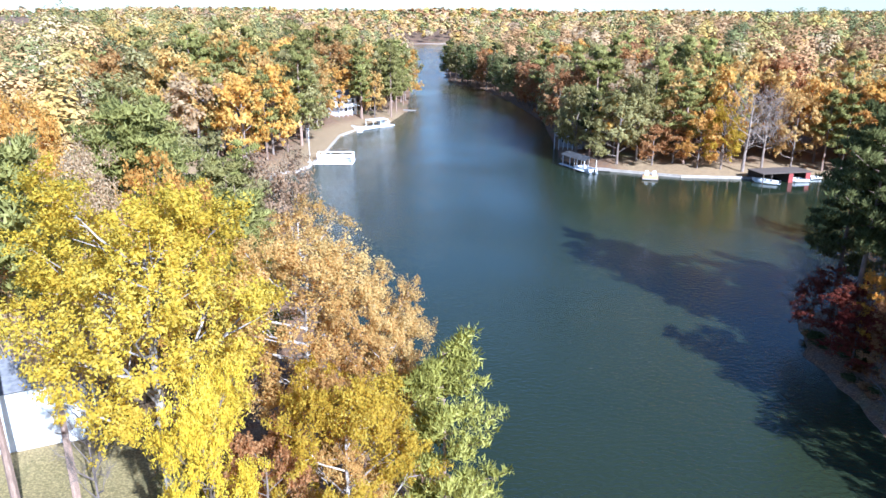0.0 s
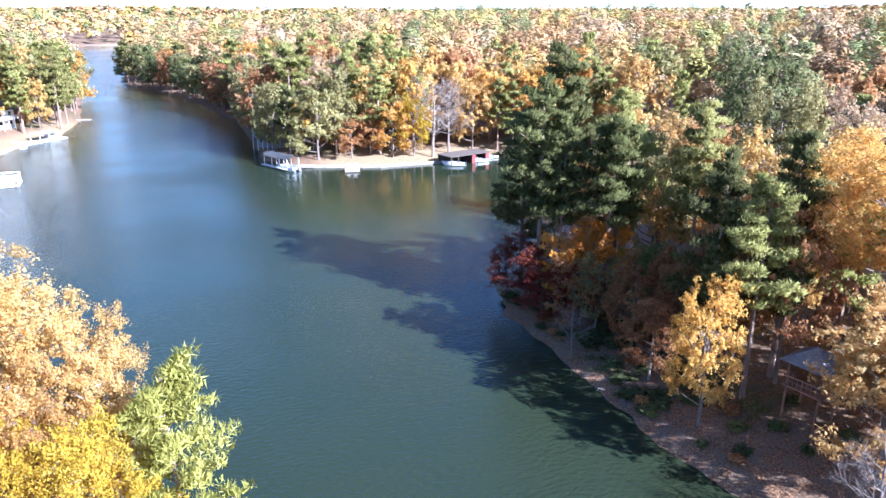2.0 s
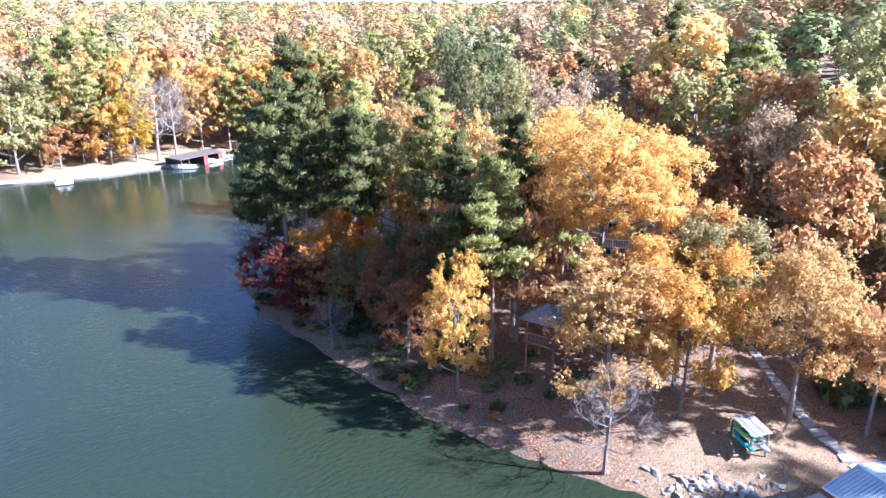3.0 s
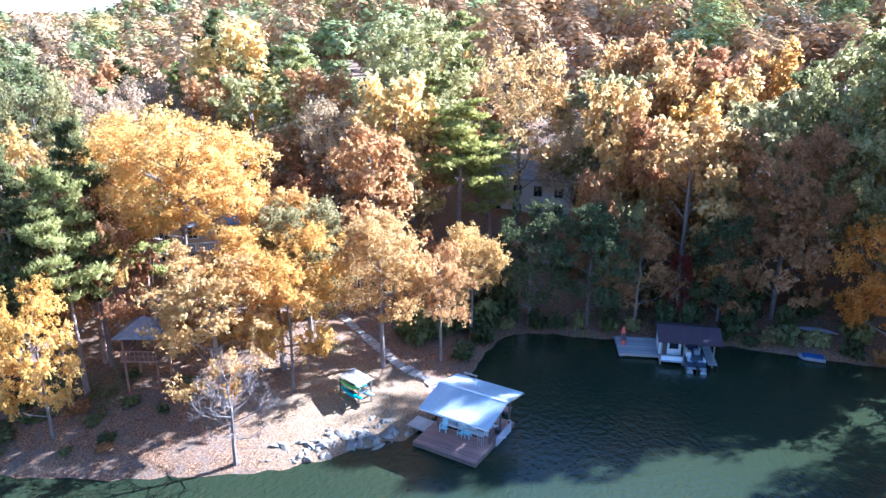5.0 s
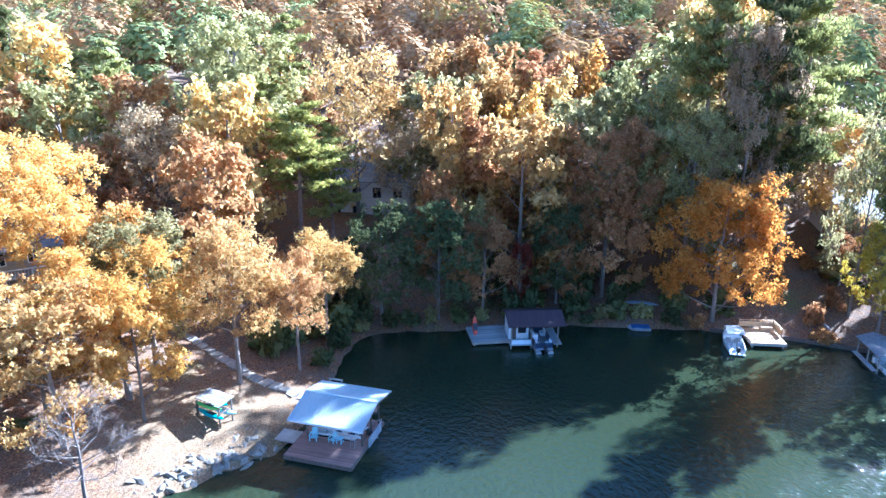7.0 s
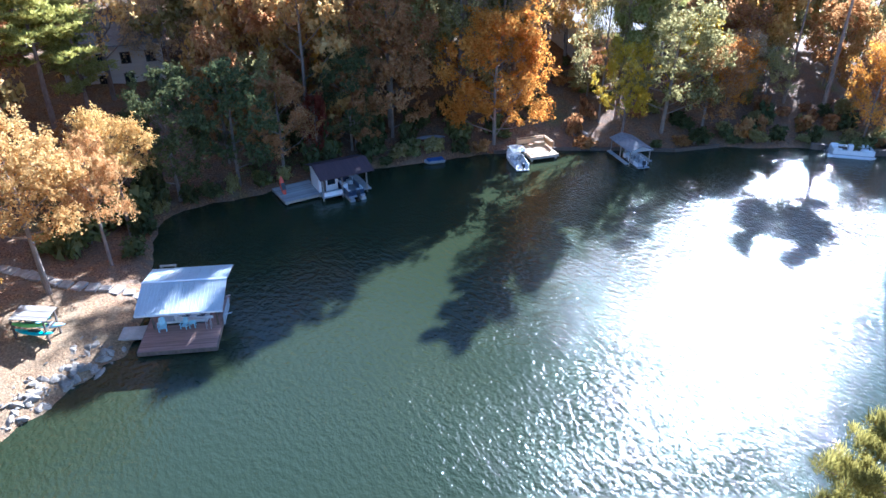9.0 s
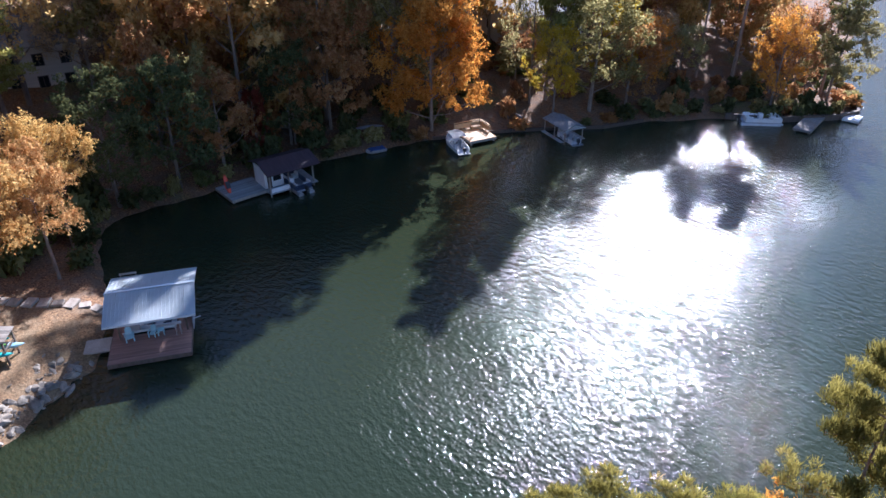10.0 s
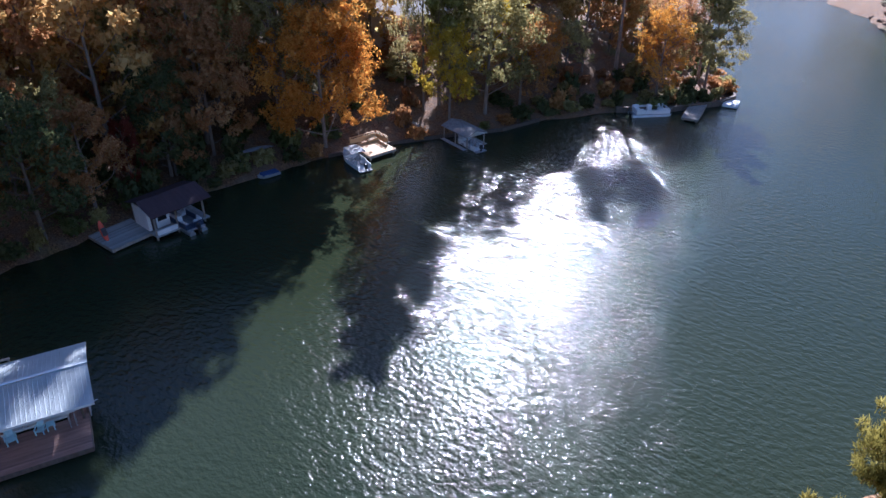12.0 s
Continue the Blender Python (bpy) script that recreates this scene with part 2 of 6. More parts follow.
def ground_material():
    m, nt, b = mat_base("leaf_litter_ground")
    v = coords(nt)
    fine, mid, big = noise_at(nt, v, 5.5, 5, 0.7), noise_at(nt, v, 0.9, 4), noise_at(nt, v, 0.09, 3)
    litter = ramp(nt, fine, [(0.3, (0.03, 0.017, 0.01)), (0.45, (0.11, 0.055, 0.026)), (0.57, (0.26, 0.135, 0.058)), (0.72, (0.5, 0.3, 0.14))])
    soil = ramp(nt, fine, [(0.3, (0.072, 0.045, 0.027)), (0.7, (0.235, 0.155, 0.095))])
    c = mixc(nt, ramp(nt, mid, [(0.42, (0, 0, 0)), (0.62, (1, 1, 1))]), litter, soil)
    green = ramp(nt, fine, [(0.3, (0.04, 0.06, 0.015)), (0.7, (0.14, 0.17, 0.045))])
    c = mixc(nt, ramp(nt, big, [(0.58, (0, 0, 0)), (0.7, (0.7, 0.7, 0.7))]), c, green)
    # lawn also carries the sunlit patch painted by the boathouse
    at = nt.nodes.new("ShaderNodeAttribute")
    at.attribute_name = "lawn"
    dry = ramp(nt, mid, [(0.3, (0.2, 0.13, 0.058)), (0.55, (0.33, 0.225, 0.105)), (0.75, (0.26, 0.2, 0.08))])
    dry = mixc(nt, 0.6, dry, ramp(nt, fine, [(0.32, (0.075, 0.048, 0.025)), (0.48, (0.23, 0.155, 0.08)), (0.62, (0.36, 0.26, 0.145)), (0.75, (0.52, 0.41, 0.26))]))
    c = mixc(nt, at.outputs["Fac"], c, dry)
    yard = nt.nodes.new("ShaderNodeAttribute")
    yard.attribute_name = "turf"
    grass = ramp(nt, fine, [(0.3, (0.08, 0.08, 0.025)), (0.5, (0.23, 0.2, 0.06)), (0.72, (0.48, 0.38, 0.14))])
    c = mixc(nt, yard.outputs["Fac"], c, grass)
    nt.links.new(c, b.inputs["Base Color"])
    b.inputs["Roughness"].default_value = 0.95
    bump(nt, b, fine, 0.8, 0.12)
    return m


def water_material():
    """Silty green lake water: turbid body, mirror-like skin, wind ripples with calmer lanes."""
    m, nt, b = mat_base("lake_water")
    v = coords(nt)
    big = noise_at(nt, v, 0.02, 3)
    c = ramp(nt, big, [(0.35, (0.0165, 0.0245, 0.0128)), (0.65, (0.022, 0.029, 0.0142))])
    nt.links.new(c, b.inputs["Base Color"])
    b.inputs["Roughness"].default_value = 0.055
    b.inputs["IOR"].default_value = 1.333
    long = noise_at(nt, crests(nt, radians(16), 0.68), 2.2, 3, 0.55)
    short = noise_at(nt, crests(nt, radians(30), 0.85), 5.2, 2, 0.5)
    mul = nt.nodes.new("ShaderNodeMath")
    mul.operation = "MULTIPLY_ADD"
    nt.links.new(short, mul.inputs[0])
    mul.inputs[1].default_value = 0.2
    nt.links.new(long, mul.inputs[2])
    wind = node(nt, "ShaderNodeMapRange", **{"From Min": 0.38, "From Max": 0.62, "To Min": 0.5, "To Max": 1.0})
    nt.links.new(noise_at(nt, v, 0.025, 2), wind.inputs[0])
    bp = node(nt, "ShaderNodeBump", Distance=0.15)
    lee = nt.nodes.new("ShaderNodeAttribute")
    lee.attribute_name = "lee"
    still = node(nt, "ShaderNodeMapRange", **{"To Min": 1.0, "To Max": 0.15})
    nt.links.new(lee.outputs["Fac"], still.inputs[0])
    gust = nt.nodes.new("ShaderNodeMath")
    gust.operation = "MULTIPLY"
    nt.links.new(wind.outputs[0], gust.inputs[0])
    nt.links.new(still.outputs[0], gust.inputs[1])
    nt.links.new(gust.outputs[0], bp.inputs["Strength"])
    nt.links.new(mul.outputs[0], bp.inputs["Height"])
    nt.links.new(bp.outputs[0], b.inputs["Normal"])
    return m


# ---------------------------------------------------------------- building helpers


def quad_mesh(name, quads):
    """One mesh from an array of loose quads (n, 4, 3)."""
    quads = np.ascontiguousarray(quads, dtype=np.float32)
    n = len(quads)
    me = bpy.data.meshes.new(name)
    me.vertices.add(4 * n)
    me.vertices.foreach_set("co", quads.ravel())
    me.loops.add(4 * n)
    me.loops.foreach_set("vertex_index", np.arange(4 * n, dtype=np.int32))
    me.polygons.add(n)
    me.polygons.foreach_set("loop_start", np.arange(0, 4 * n, 4, dtype=np.int32))
    me.update(calc_edges=True)
    return me


def tri_mesh(name, tris, outward=None, soft=0.65):
    """One mesh from an array of loose triangles (n, 3, 3); with outward directions their shading follows the crown's rounding."""
    tris = np.array(tris, dtype=np.float32)
    n = len(tris)
    if outward is not None:
        face = unit(np.cross(tris[:, 1] - tris[:, 0], tris[:, 2] - tris[:, 0]))
        back = (face * outward).sum(1) < 0
        tris[back] = tris[back][:, [0, 2, 1]]
        face[back] *= -1
    me = bpy.data.meshes.new(name)
    me.vertices.add(3 * n)
    me.vertices.foreach_set("co", tris.ravel())
    me.loops.add(3 * n)
    me.loops.foreach_set("vertex_index", np.arange(3 * n, dtype=np.int32))
    me.polygons.add(n)
    me.polygons.foreach_set("loop_start", np.arange(0, 3 * n, 3, dtype=np.int32))
    me.update(calc_edges=True)
    if outward is not None:
        nor = np.repeat(unit(unit(outward) * soft + face * (1 - soft)), 3, 0)
        me.attributes.new("custom_normal", "FLOAT_VECTOR", "POINT").data.foreach_set("vector", nor.astype(np.float32).ravel())
    return me


def attach(ob, parent):
    ob.parent = parent
    return ob


def part(name, bm, material, parent, label=""):
    """Links a bmesh as one mesh object under a thing or under a part."""
    me = bpy.data.meshes.new(name)
    bm.to_mesh(me)
    bm.free()
    me.materials.append(material)
    return tagged(attach(new(name, me), parent), label)


def thing(name, m, label, category, group=""):
    ob = new(name)
    ob.empty_display_size = 0.3
    ob.matrix_world = m
    return tagged(ob, label, category, group)


def slab(bm, x0, x1, y0, y1, z0, z1, bevel=0.0, turn=None):
    """A box between two corners, with an optional bevel and an extra matrix."""
    m = Matrix.LocRotScale(((x0 + x1) / 2, (y0 + y1) / 2, (z0 + z1) / 2), None, (x1 - x0, y1 - y0, z1 - z0))
    made = bmesh.ops.create_cube(bm, size=1, matrix=(turn or Matrix()) @ m)
    if bevel:
        edges = {e for v in made["verts"] for e in v.link_edges}
        bmesh.ops.bevel(bm, geom=list(edges), offset=bevel, segments=1, affect="EDGES")
    return bm


def beam(bm, a, b, w, h=None):
    """A bar of square section from a to b."""
    a, b = Vector(a), Vector(b)
    m = Matrix.Translation((a + b) / 2) @ (b - a).to_track_quat("Z", "Y").to_matrix().to_4x4()
    bmesh.ops.create_cube(bm, size=1, matrix=m @ Matrix.Diagonal((w, h or w, (b - a).length, 1)))
    return bm


def rod(bm, a, b, r0, r1=None, sides=8):
    a, b = Vector(a), Vector(b)
    m = Matrix.Translation((a + b) / 2) @ (b - a).to_track_quat("Z", "Y").to_matrix().to_4x4()
    bmesh.ops.create_cone(bm, cap_ends=True, segments=sides, radius1=r0, radius2=r0 if r1 is None else r1, depth=(b - a).length, matrix=m)
    return bm


def boards(x0, x1, y0, y1, z0, z1, width=0.145, gap=0.012, along="x"):
    """A floor of separate boards in one bmesh."""
    bm = bmesh.new()
    lo, hi = (y0, y1) if along == "x" else (x0, x1)
    n = max(1, round((hi - lo) / (width + gap)))
    step = (hi - lo) / n
    for i in range(n):
        a, b = lo + i * step, lo + (i + 1) * step - gap
        dz = 0.004 * ((i * 7) % 3)
        if along == "x":
            slab(bm, x0, x1, a, b, z0, z1 + dz)
        else:
            slab(bm, a, b, y0, y1, z0, z1 + dz)
    return bm


def B():
    return bmesh.new()


# ---------------------------------------------------------------- terrain

LAKE = [(-264, 966), (-180, 640), (-115, 406), (-102, 378), (-80, 352), (-55, 300), (-32, 242), (-23, 200), (-17.5, 173.5), (-9.4, 163.2), (11.4, 160.2),
        (27.5, 163.1), (39.2, 169.5), (58, 164), (68, 142), (64, 118), (48, 102), (30, 90), (22, 80), (21.2, 70.5), (23.2, 62), (24.6, 57),
        (26, 49.5), (27.6, 42), (29.4, 37.3), (31.2, 33.2), (35, 26.7), (38.6, 22.3), (42.2, 19.6), (45.4, 16.9), (48.9, 16.3), (53.5, 16.1), (58.6, 16.4),
        (62, 17), (65.8, 16.9), (69.8, 14.4), (70.3, 9.6), (71.8, 5), (75.1, -7), (76, -15), (76.6, -22.5), (75.8, -30.8), (73.8, -38.2), (71.6, -45),
        (71.6, -51.5), (68.3, -62.6), (64.2, -69.1), (61.9, -76.8), (62.1, -80.6), (68.4, -87.3), (76.9, -93.2), (86.6, -107.8), (105.3, -131.7), (150, -168),
        (190, -225), (142, -222), (90.9, -154.4), (79.1, -148.4), (52, -122), (30, -90), (18, -54), (14.5, -42), (13, -30), (15.5, -19), (14, -7), (8, 10), (2, 22), (-4.5, 33),
        (-20, 50), (-38, 72), (-62, 89), (-88, 105), (-120, 115), (-118, 125), (-100, 131), (-86, 131.5), (-79, 133.3), (-75, 139), (-74.6, 145.2),
        (-79.2, 164.5), (-86.7, 190.4), (-86.3, 207.5), (-82.6, 224), (-87.3, 256), (-120.3, 360), (-230, 648), (-345, 942)]


def smooth(a, b, x):
    s = np.clip((x - a) / (b - a), 0, 1)
    return s * s * (3 - 2 * s)


def shore_distance(x, y):
    """Metres from the shoreline: positive on land, negative over the lake."""
    x, y = np.asarray(x, float), np.asarray(y, float)
    best, inside = np.full(x.shape, 1e9), np.zeros(x.shape, bool)
    for (ax, ay), (bx, by) in zip(LAKE, LAKE[1:] + LAKE[:1]):
        dx, dy = bx - ax, by - ay
        s = np.clip(((x - ax) * dx + (y - ay) * dy) / (dx * dx + dy * dy), 0, 1)
        best = np.minimum(best, (x - ax - s * dx) ** 2 + (y - ay - s * dy) ** 2)
        if ay != by:
            inside ^= ((ay > y) != (by > y)) & (x < ax + (y - ay) / dy * dx)
    return np.sqrt(best) * np.where(inside, -1, 1)


def ground_height(x, y):
    x, y = np.asarray(x, float), np.asarray(y, float)
    d = shore_distance(x, y)
    d = d + 0.22 * np.sin(x * 1.3 + 1.7 * np.sin(y * 0.7)) + 0.2 * np.sin(y * 1.1 + 1.3 * np.sin(x * 0.9)) + 0.1 * np.sin(x * 3.1 + y * 2.3)
    # the hillside east of the cove climbs steeply; the point itself is gentle
    east = smooth(66, 84, x) * smooth(-110, -40, y) * (1 - smooth(60, 150, y))
    point = smooth(20, 34, x) * (1 - smooth(62, 80, x)) * smooth(12, 20, y) * (1 - smooth(75, 100, y))
    west = smooth(-70, -120, x) * smooth(20, 70, y) * smooth(420, 300, y)
    slope = 0.11 + 0.04 * west + 0.17 * east + 0.02 * point
    top = 15 + 9 * west + 28 * east + 3 * np.sin(x * 0.011 + 1.3) + 3 * np.sin(y * 0.013 + x * 0.004)
    z = top * (1 - np.exp(-np.maximum(d, 0) * slope / top))
    far = np.hypot(x - 20, y - 20)
    z = z + smooth(150, 500, far) * smooth(5, 120, d) * (1 + 4 * np.sin(x * 0.006 + 0.5) * np.sin(y * 0.0051 + 1.0))
    ridge = smooth(0.68, 0.84, np.arctan2(x - 5, y - 5)) * (1 - smooth(2.6, 2.9, np.arctan2(x - 5, y - 5)))
    z = z + 27 * ridge * smooth(260, 620, far) * smooth(5, 120, d)
    z = z + smooth(900, 2600, far) * 18 * (1 + 0.35 * np.sin(x * 0.0021) * np.cos(y * 0.0017))
    z = z + 0.12 * np.sin(x * 0.7 + 0.6 * np.sin(y * 0.4)) * np.sin(y * 0.6) * smooth(1, 6, d)
    bank = 0.4 * (1 - np.exp(-np.maximum(d, 0) / 0.7))
    return np.where(d > 0, z + bank, -3.2 * (1 - np.exp(0.16 * np.minimum(d, 0))))

# ---------------------------------------------------------------- trees


def tubes(paths, sides=6):
    """Quads round polylines: each path is (points (n, 3), radii (n))."""
    out = []
    ang = np.linspace(0, 2 * np.pi, sides + 1)
    for pts, rad in paths:
        pts, rad = np.asarray(pts, float), np.asarray(rad, float)
        d = np.gradient(pts, axis=0)
        d /= np.linalg.norm(d, axis=1)[:, None] + 1e-9
        ref = np.where(np.abs(d[:, 2:3]) > 0.9, np.array([[1.0, 0, 0]]), np.array([[0, 0, 1.0]]))
        u = np.cross(d, ref)
        u /= np.linalg.norm(u, axis=1)[:, None] + 1e-9
        v = np.cross(d, u)
        ring = pts[:, None] + rad[:, None, None] * (np.cos(ang)[None, :, None] * u[:, None] + np.sin(ang)[None, :, None] * v[:, None])
        out.append(np.stack([ring[:-1, :-1], ring[:-1, 1:], ring[1:, 1:], ring[1:, :-1]], 2).reshape(-1, 4, 3))
    return np.concatenate(out)


def unit(v):
    return v / (np.linalg.norm(v, axis=-1, keepdims=True) + 1e-9)


def leaf_tris(rng, at, out, size, slim=0.85, upright=0.4, wild=0.6):
    """Pointed leaf sprays at the given points, facing roughly outwards and up."""
    n = len(at)
    nor = unit(out * 0.7 + np.array([0, 0, upright]) + rng.normal(size=(n, 3)) * wild)
    a = unit(np.cross(nor, rng.normal(size=(n, 3))))
    b = np.cross(nor, a)
    s = (size * rng.uniform(0.65, 1.35, n))[:, None]
    skew = rng.uniform(-0.25, 0.25, n)[:, None]
    return np.stack([at - a * s * 0.5 + b * s * slim * 0.55, at - a * s * 0.45 - b * s * slim * 0.55, at + a * s * 0.65 + b * s * skew], 1)


def leafy_tree(seed, high=16.0, radius=5.0, leaves=2600, leaf=0.42, start=0.28, limbs=13, twigs=False, loose=1.0):
    """Broad-leaved tree: bent trunk, rising limbs with side branches, leaves in bunches at their ends."""
    rng = np.random.default_rng(seed)
    n = 9
    h = np.linspace(0, 0.86 * high, n)
    wob = np.cumsum(rng.normal(0, 0.11, (n, 2)), 0) * (h[:, None] / high)
    spine = np.column_stack([wob, h])
    r0 = 0.017 * high
    paths = [(np.vstack([[0, 0, -0.5], spine]), np.r_[r0 * 1.35, r0 * (1 - 0.86 * h / high) + 0.02])]
    tips = [spine[-1] + [0, 0, 0.06 * high], spine[-2]]
    for i in range(limbs):
        f = start + (0.84 - start) * (i + rng.uniform(0, 0.7)) / limbs
        root = np.array([np.interp(f * high, h, spine[:, k]) for k in range(3)])
        az = i * 2.4 + rng.normal(0, 0.35)
        q = (f - start) / (1 - start)
        reach = radius * (0.72 + 0.5 * np.sin(np.pi * min(1, q * 0.85 + 0.15))) * (1.0 - 0.62 * q) * rng.uniform(0.78, 1.2)
        rise = reach * (0.38 + 0.75 * q) + 0.03 * high
        end = root + np.array([np.cos(az) * reach, np.sin(az) * reach, rise])
        mid = (root + end) / 2 + np.array([0, 0, -0.08 * reach]) + rng.normal(0, 0.05 * reach, 3)
        lr = 0.0065 * high * (1 - 0.5 * q)
        paths.append((np.array([root, mid, end]), [lr, lr * 0.6, lr * 0.22]))
        tips.append(end)
        for k, g in enumerate((0.45, 0.7, 0.88, 0.62)):
            base = root + (mid - root) * min(1, 2 * g) + (end - mid) * max(0, 2 * g - 1)
            side = az + (1 if k % 2 else -1) * rng.uniform(0.5, 1.2)
            ln = reach * rng.uniform(0.28, 0.5)
            tip = base + np.array([np.cos(side) * ln, np.sin(side) * ln, ln * rng.uniform(0.1, 0.9)])
            paths.append((np.array([base, tip]), [lr * 0.45, lr * 0.1]))
            tips.append(tip)
            if twigs:
                for _ in range(18):
                    t2 = tip + rng.normal(0, 0.17 * radius, 3) + [0, 0, 0.1 * radius]
                    b2 = base + (tip - base) * rng.uniform(0.4, 1)
                    paths.append((np.array([b2, t2]), [lr * 0.14, lr * 0.06]))
    tips = np.array(tips)
    wood = tubes(paths[:1], 8) if len(paths) == 1 else np.concatenate([tubes(paths[:1], 8), tubes(paths[1:], 3)])
    if not leaves:
        return quad_mesh("trunk", wood), None
    m = len(tips)
    which = rng.integers(0, m, leaves)
    rad = radius * rng.uniform(0.22, 0.4, m) * loose
    d = unit(rng.normal(size=(leaves, 3)))
    # every limb's end carries a fan of twigs, and the leaves hang in small bunches along them
    fan = 9
    spread = unit(rng.normal(size=(m, fan, 3)) + [0, 0, 0.25]) * rng.uniform(0.45, 1.15, (m, fan, 1)) * [1, 1, 0.85]
    pick = rng.integers(0, fan, leaves)
    along = rng.uniform(0.3, 1.0, leaves) ** 0.6
    at = tips[which] + spread[which, pick] * (rad[which] * along)[:, None] + d * (rad[which] * 0.27 * rng.uniform(0.2, 1, leaves) ** 0.6)[:, None]
    out = unit(at - [0, 0, 0.5 * high])
    return quad_mesh("trunk", wood), tri_mesh("crown", leaf_tris(rng, at, out * 0.55 + d * 0.45, leaf), out * 0.5 + d * 0.6 + [0, 0, 0.15], 0.35)


def pine_tree(seed, high=22.0, radius=3.6, leaves=2600, leaf=0.6, start=0.42, limbs=26, slim=0.3, rise=0.75, tuft=0.125):
    """Tall pine: straight bare trunk, level boughs in loose storeys, needles in tufts."""
    rng = np.random.default_rng(seed)
    h = np.linspace(0, high, 10)
    spine = np.column_stack([np.cumsum(rng.normal(0, 0.06, (10, 2)), 0) * (h[:, None] / high), h])
    r0 = 0.0135 * high
    paths = [(np.vstack([[0, 0, -0.5], spine]), np.r_[r0 * 1.25, r0 * (1 - 0.93 * h / high)])]
    tips, rads = [spine[-1] - [0, 0, 0.4]], [0.55]
    for i in range(limbs):
        q = (i + rng.uniform(0, 0.9)) / limbs
        f = start + (0.97 - start) * q
        root = np.array([np.interp(f * high, h, spine[:, k]) for k in range(3)])
        az = i * 2.4 + rng.normal(0, 0.5)
        reach = radius * (0.55 + 0.6 * np.sin(np.pi * (0.2 + 0.72 * q))) * (1 - 0.45 * q) * rng.uniform(0.6, 1.25)
        end = root + np.array([np.cos(az) * reach, np.sin(az) * reach, reach * rng.uniform(-0.1, rise)])
        paths.append((np.array([root, (root + end) / 2 - [0, 0, 0.05 * reach], end]), [0.05, 0.035, 0.015]))
        across = np.array([-np.sin(az), np.cos(az), 0])
        for g in np.linspace(0.34, 1.0, 6):
            for w in (-1, 0, 1) if g < 0.95 else (0,):
                side = across * w * reach * 0.3 * g * rng.uniform(0.5, 1.2) + rng.normal(0, 0.05 * reach, 3)
                tips.append(root + (end - root) * (g - 0.08 * abs(w)) + side + [0, 0, 0.12])
                rads.append(tuft * radius * rng.uniform(0.75, 1.4))
    tips, rads = np.array(tips), np.array(rads)
    which = rng.integers(0, len(tips), leaves)
    d = unit(rng.normal(size=(leaves, 3)) + [0, 0, 0.25])
    at = tips[which] + d * (rads[which] * rng.uniform(0.1, 1, leaves) ** 0.5)[:, None] * np.array([1.15, 1.15, 0.7])
    n = leaves
    a = unit(d * 0.7 + [0, 0, 0.55] + rng.normal(size=(n, 3)) * 0.4)
    b = unit(np.cross(a, rng.normal(size=(n, 3))))
    s = (leaf * rng.uniform(0.6, 1.3, n))[:, None]
    tris = np.stack([at - a * s * 0.45 + b * s * slim, at - a * s * 0.45 - b * s * slim, at + a * s * 0.6], 1)
    return quad_mesh("trunk", tubes(paths, 6)), tri_mesh("crown", tris, d + [0, 0, 0.35] + unit(at * [1, 1, 0]) * 0.4, 0.6)


def bush(seed, high=2.2, radius=1.6, leaves=420, leaf=0.3):
    rng = np.random.default_rng(seed)
    paths, tips = [], []
    for i in range(9):
        az, lean = i * 2.4 + rng.normal(0, 0.3), rng.uniform(0.2, 0.9)
        tip = np.array([np.cos(az) * lean * radius, np.sin(az) * lean * radius, high * rng.uniform(0.55, 0.95)])
        paths.append((np.array([[0, 0, -0.2], tip * [0.4, 0.4, 0.55], tip]), [0.05, 0.035, 0.012]))
        tips += [tip, tip * [0.7, 0.7, 0.6], tip * [1, 1, 0.45]]
    tips = np.array(tips)
    which = rng.integers(0, len(tips), leaves)
    d = unit(rng.normal(size=(leaves, 3)))
    at = tips[which] + d * (radius * 0.42 * rng.uniform(0, 1, leaves) ** 0.5)[:, None] * [1, 1, 0.8]
    at[:, 2] = np.maximum(at[:, 2], 0.05)
    return quad_mesh("trunk", tubes(paths, 4)), tri_mesh("crown", leaf_tris(rng, at, d, leaf), d + [0, 0, 0.3], 0.6)


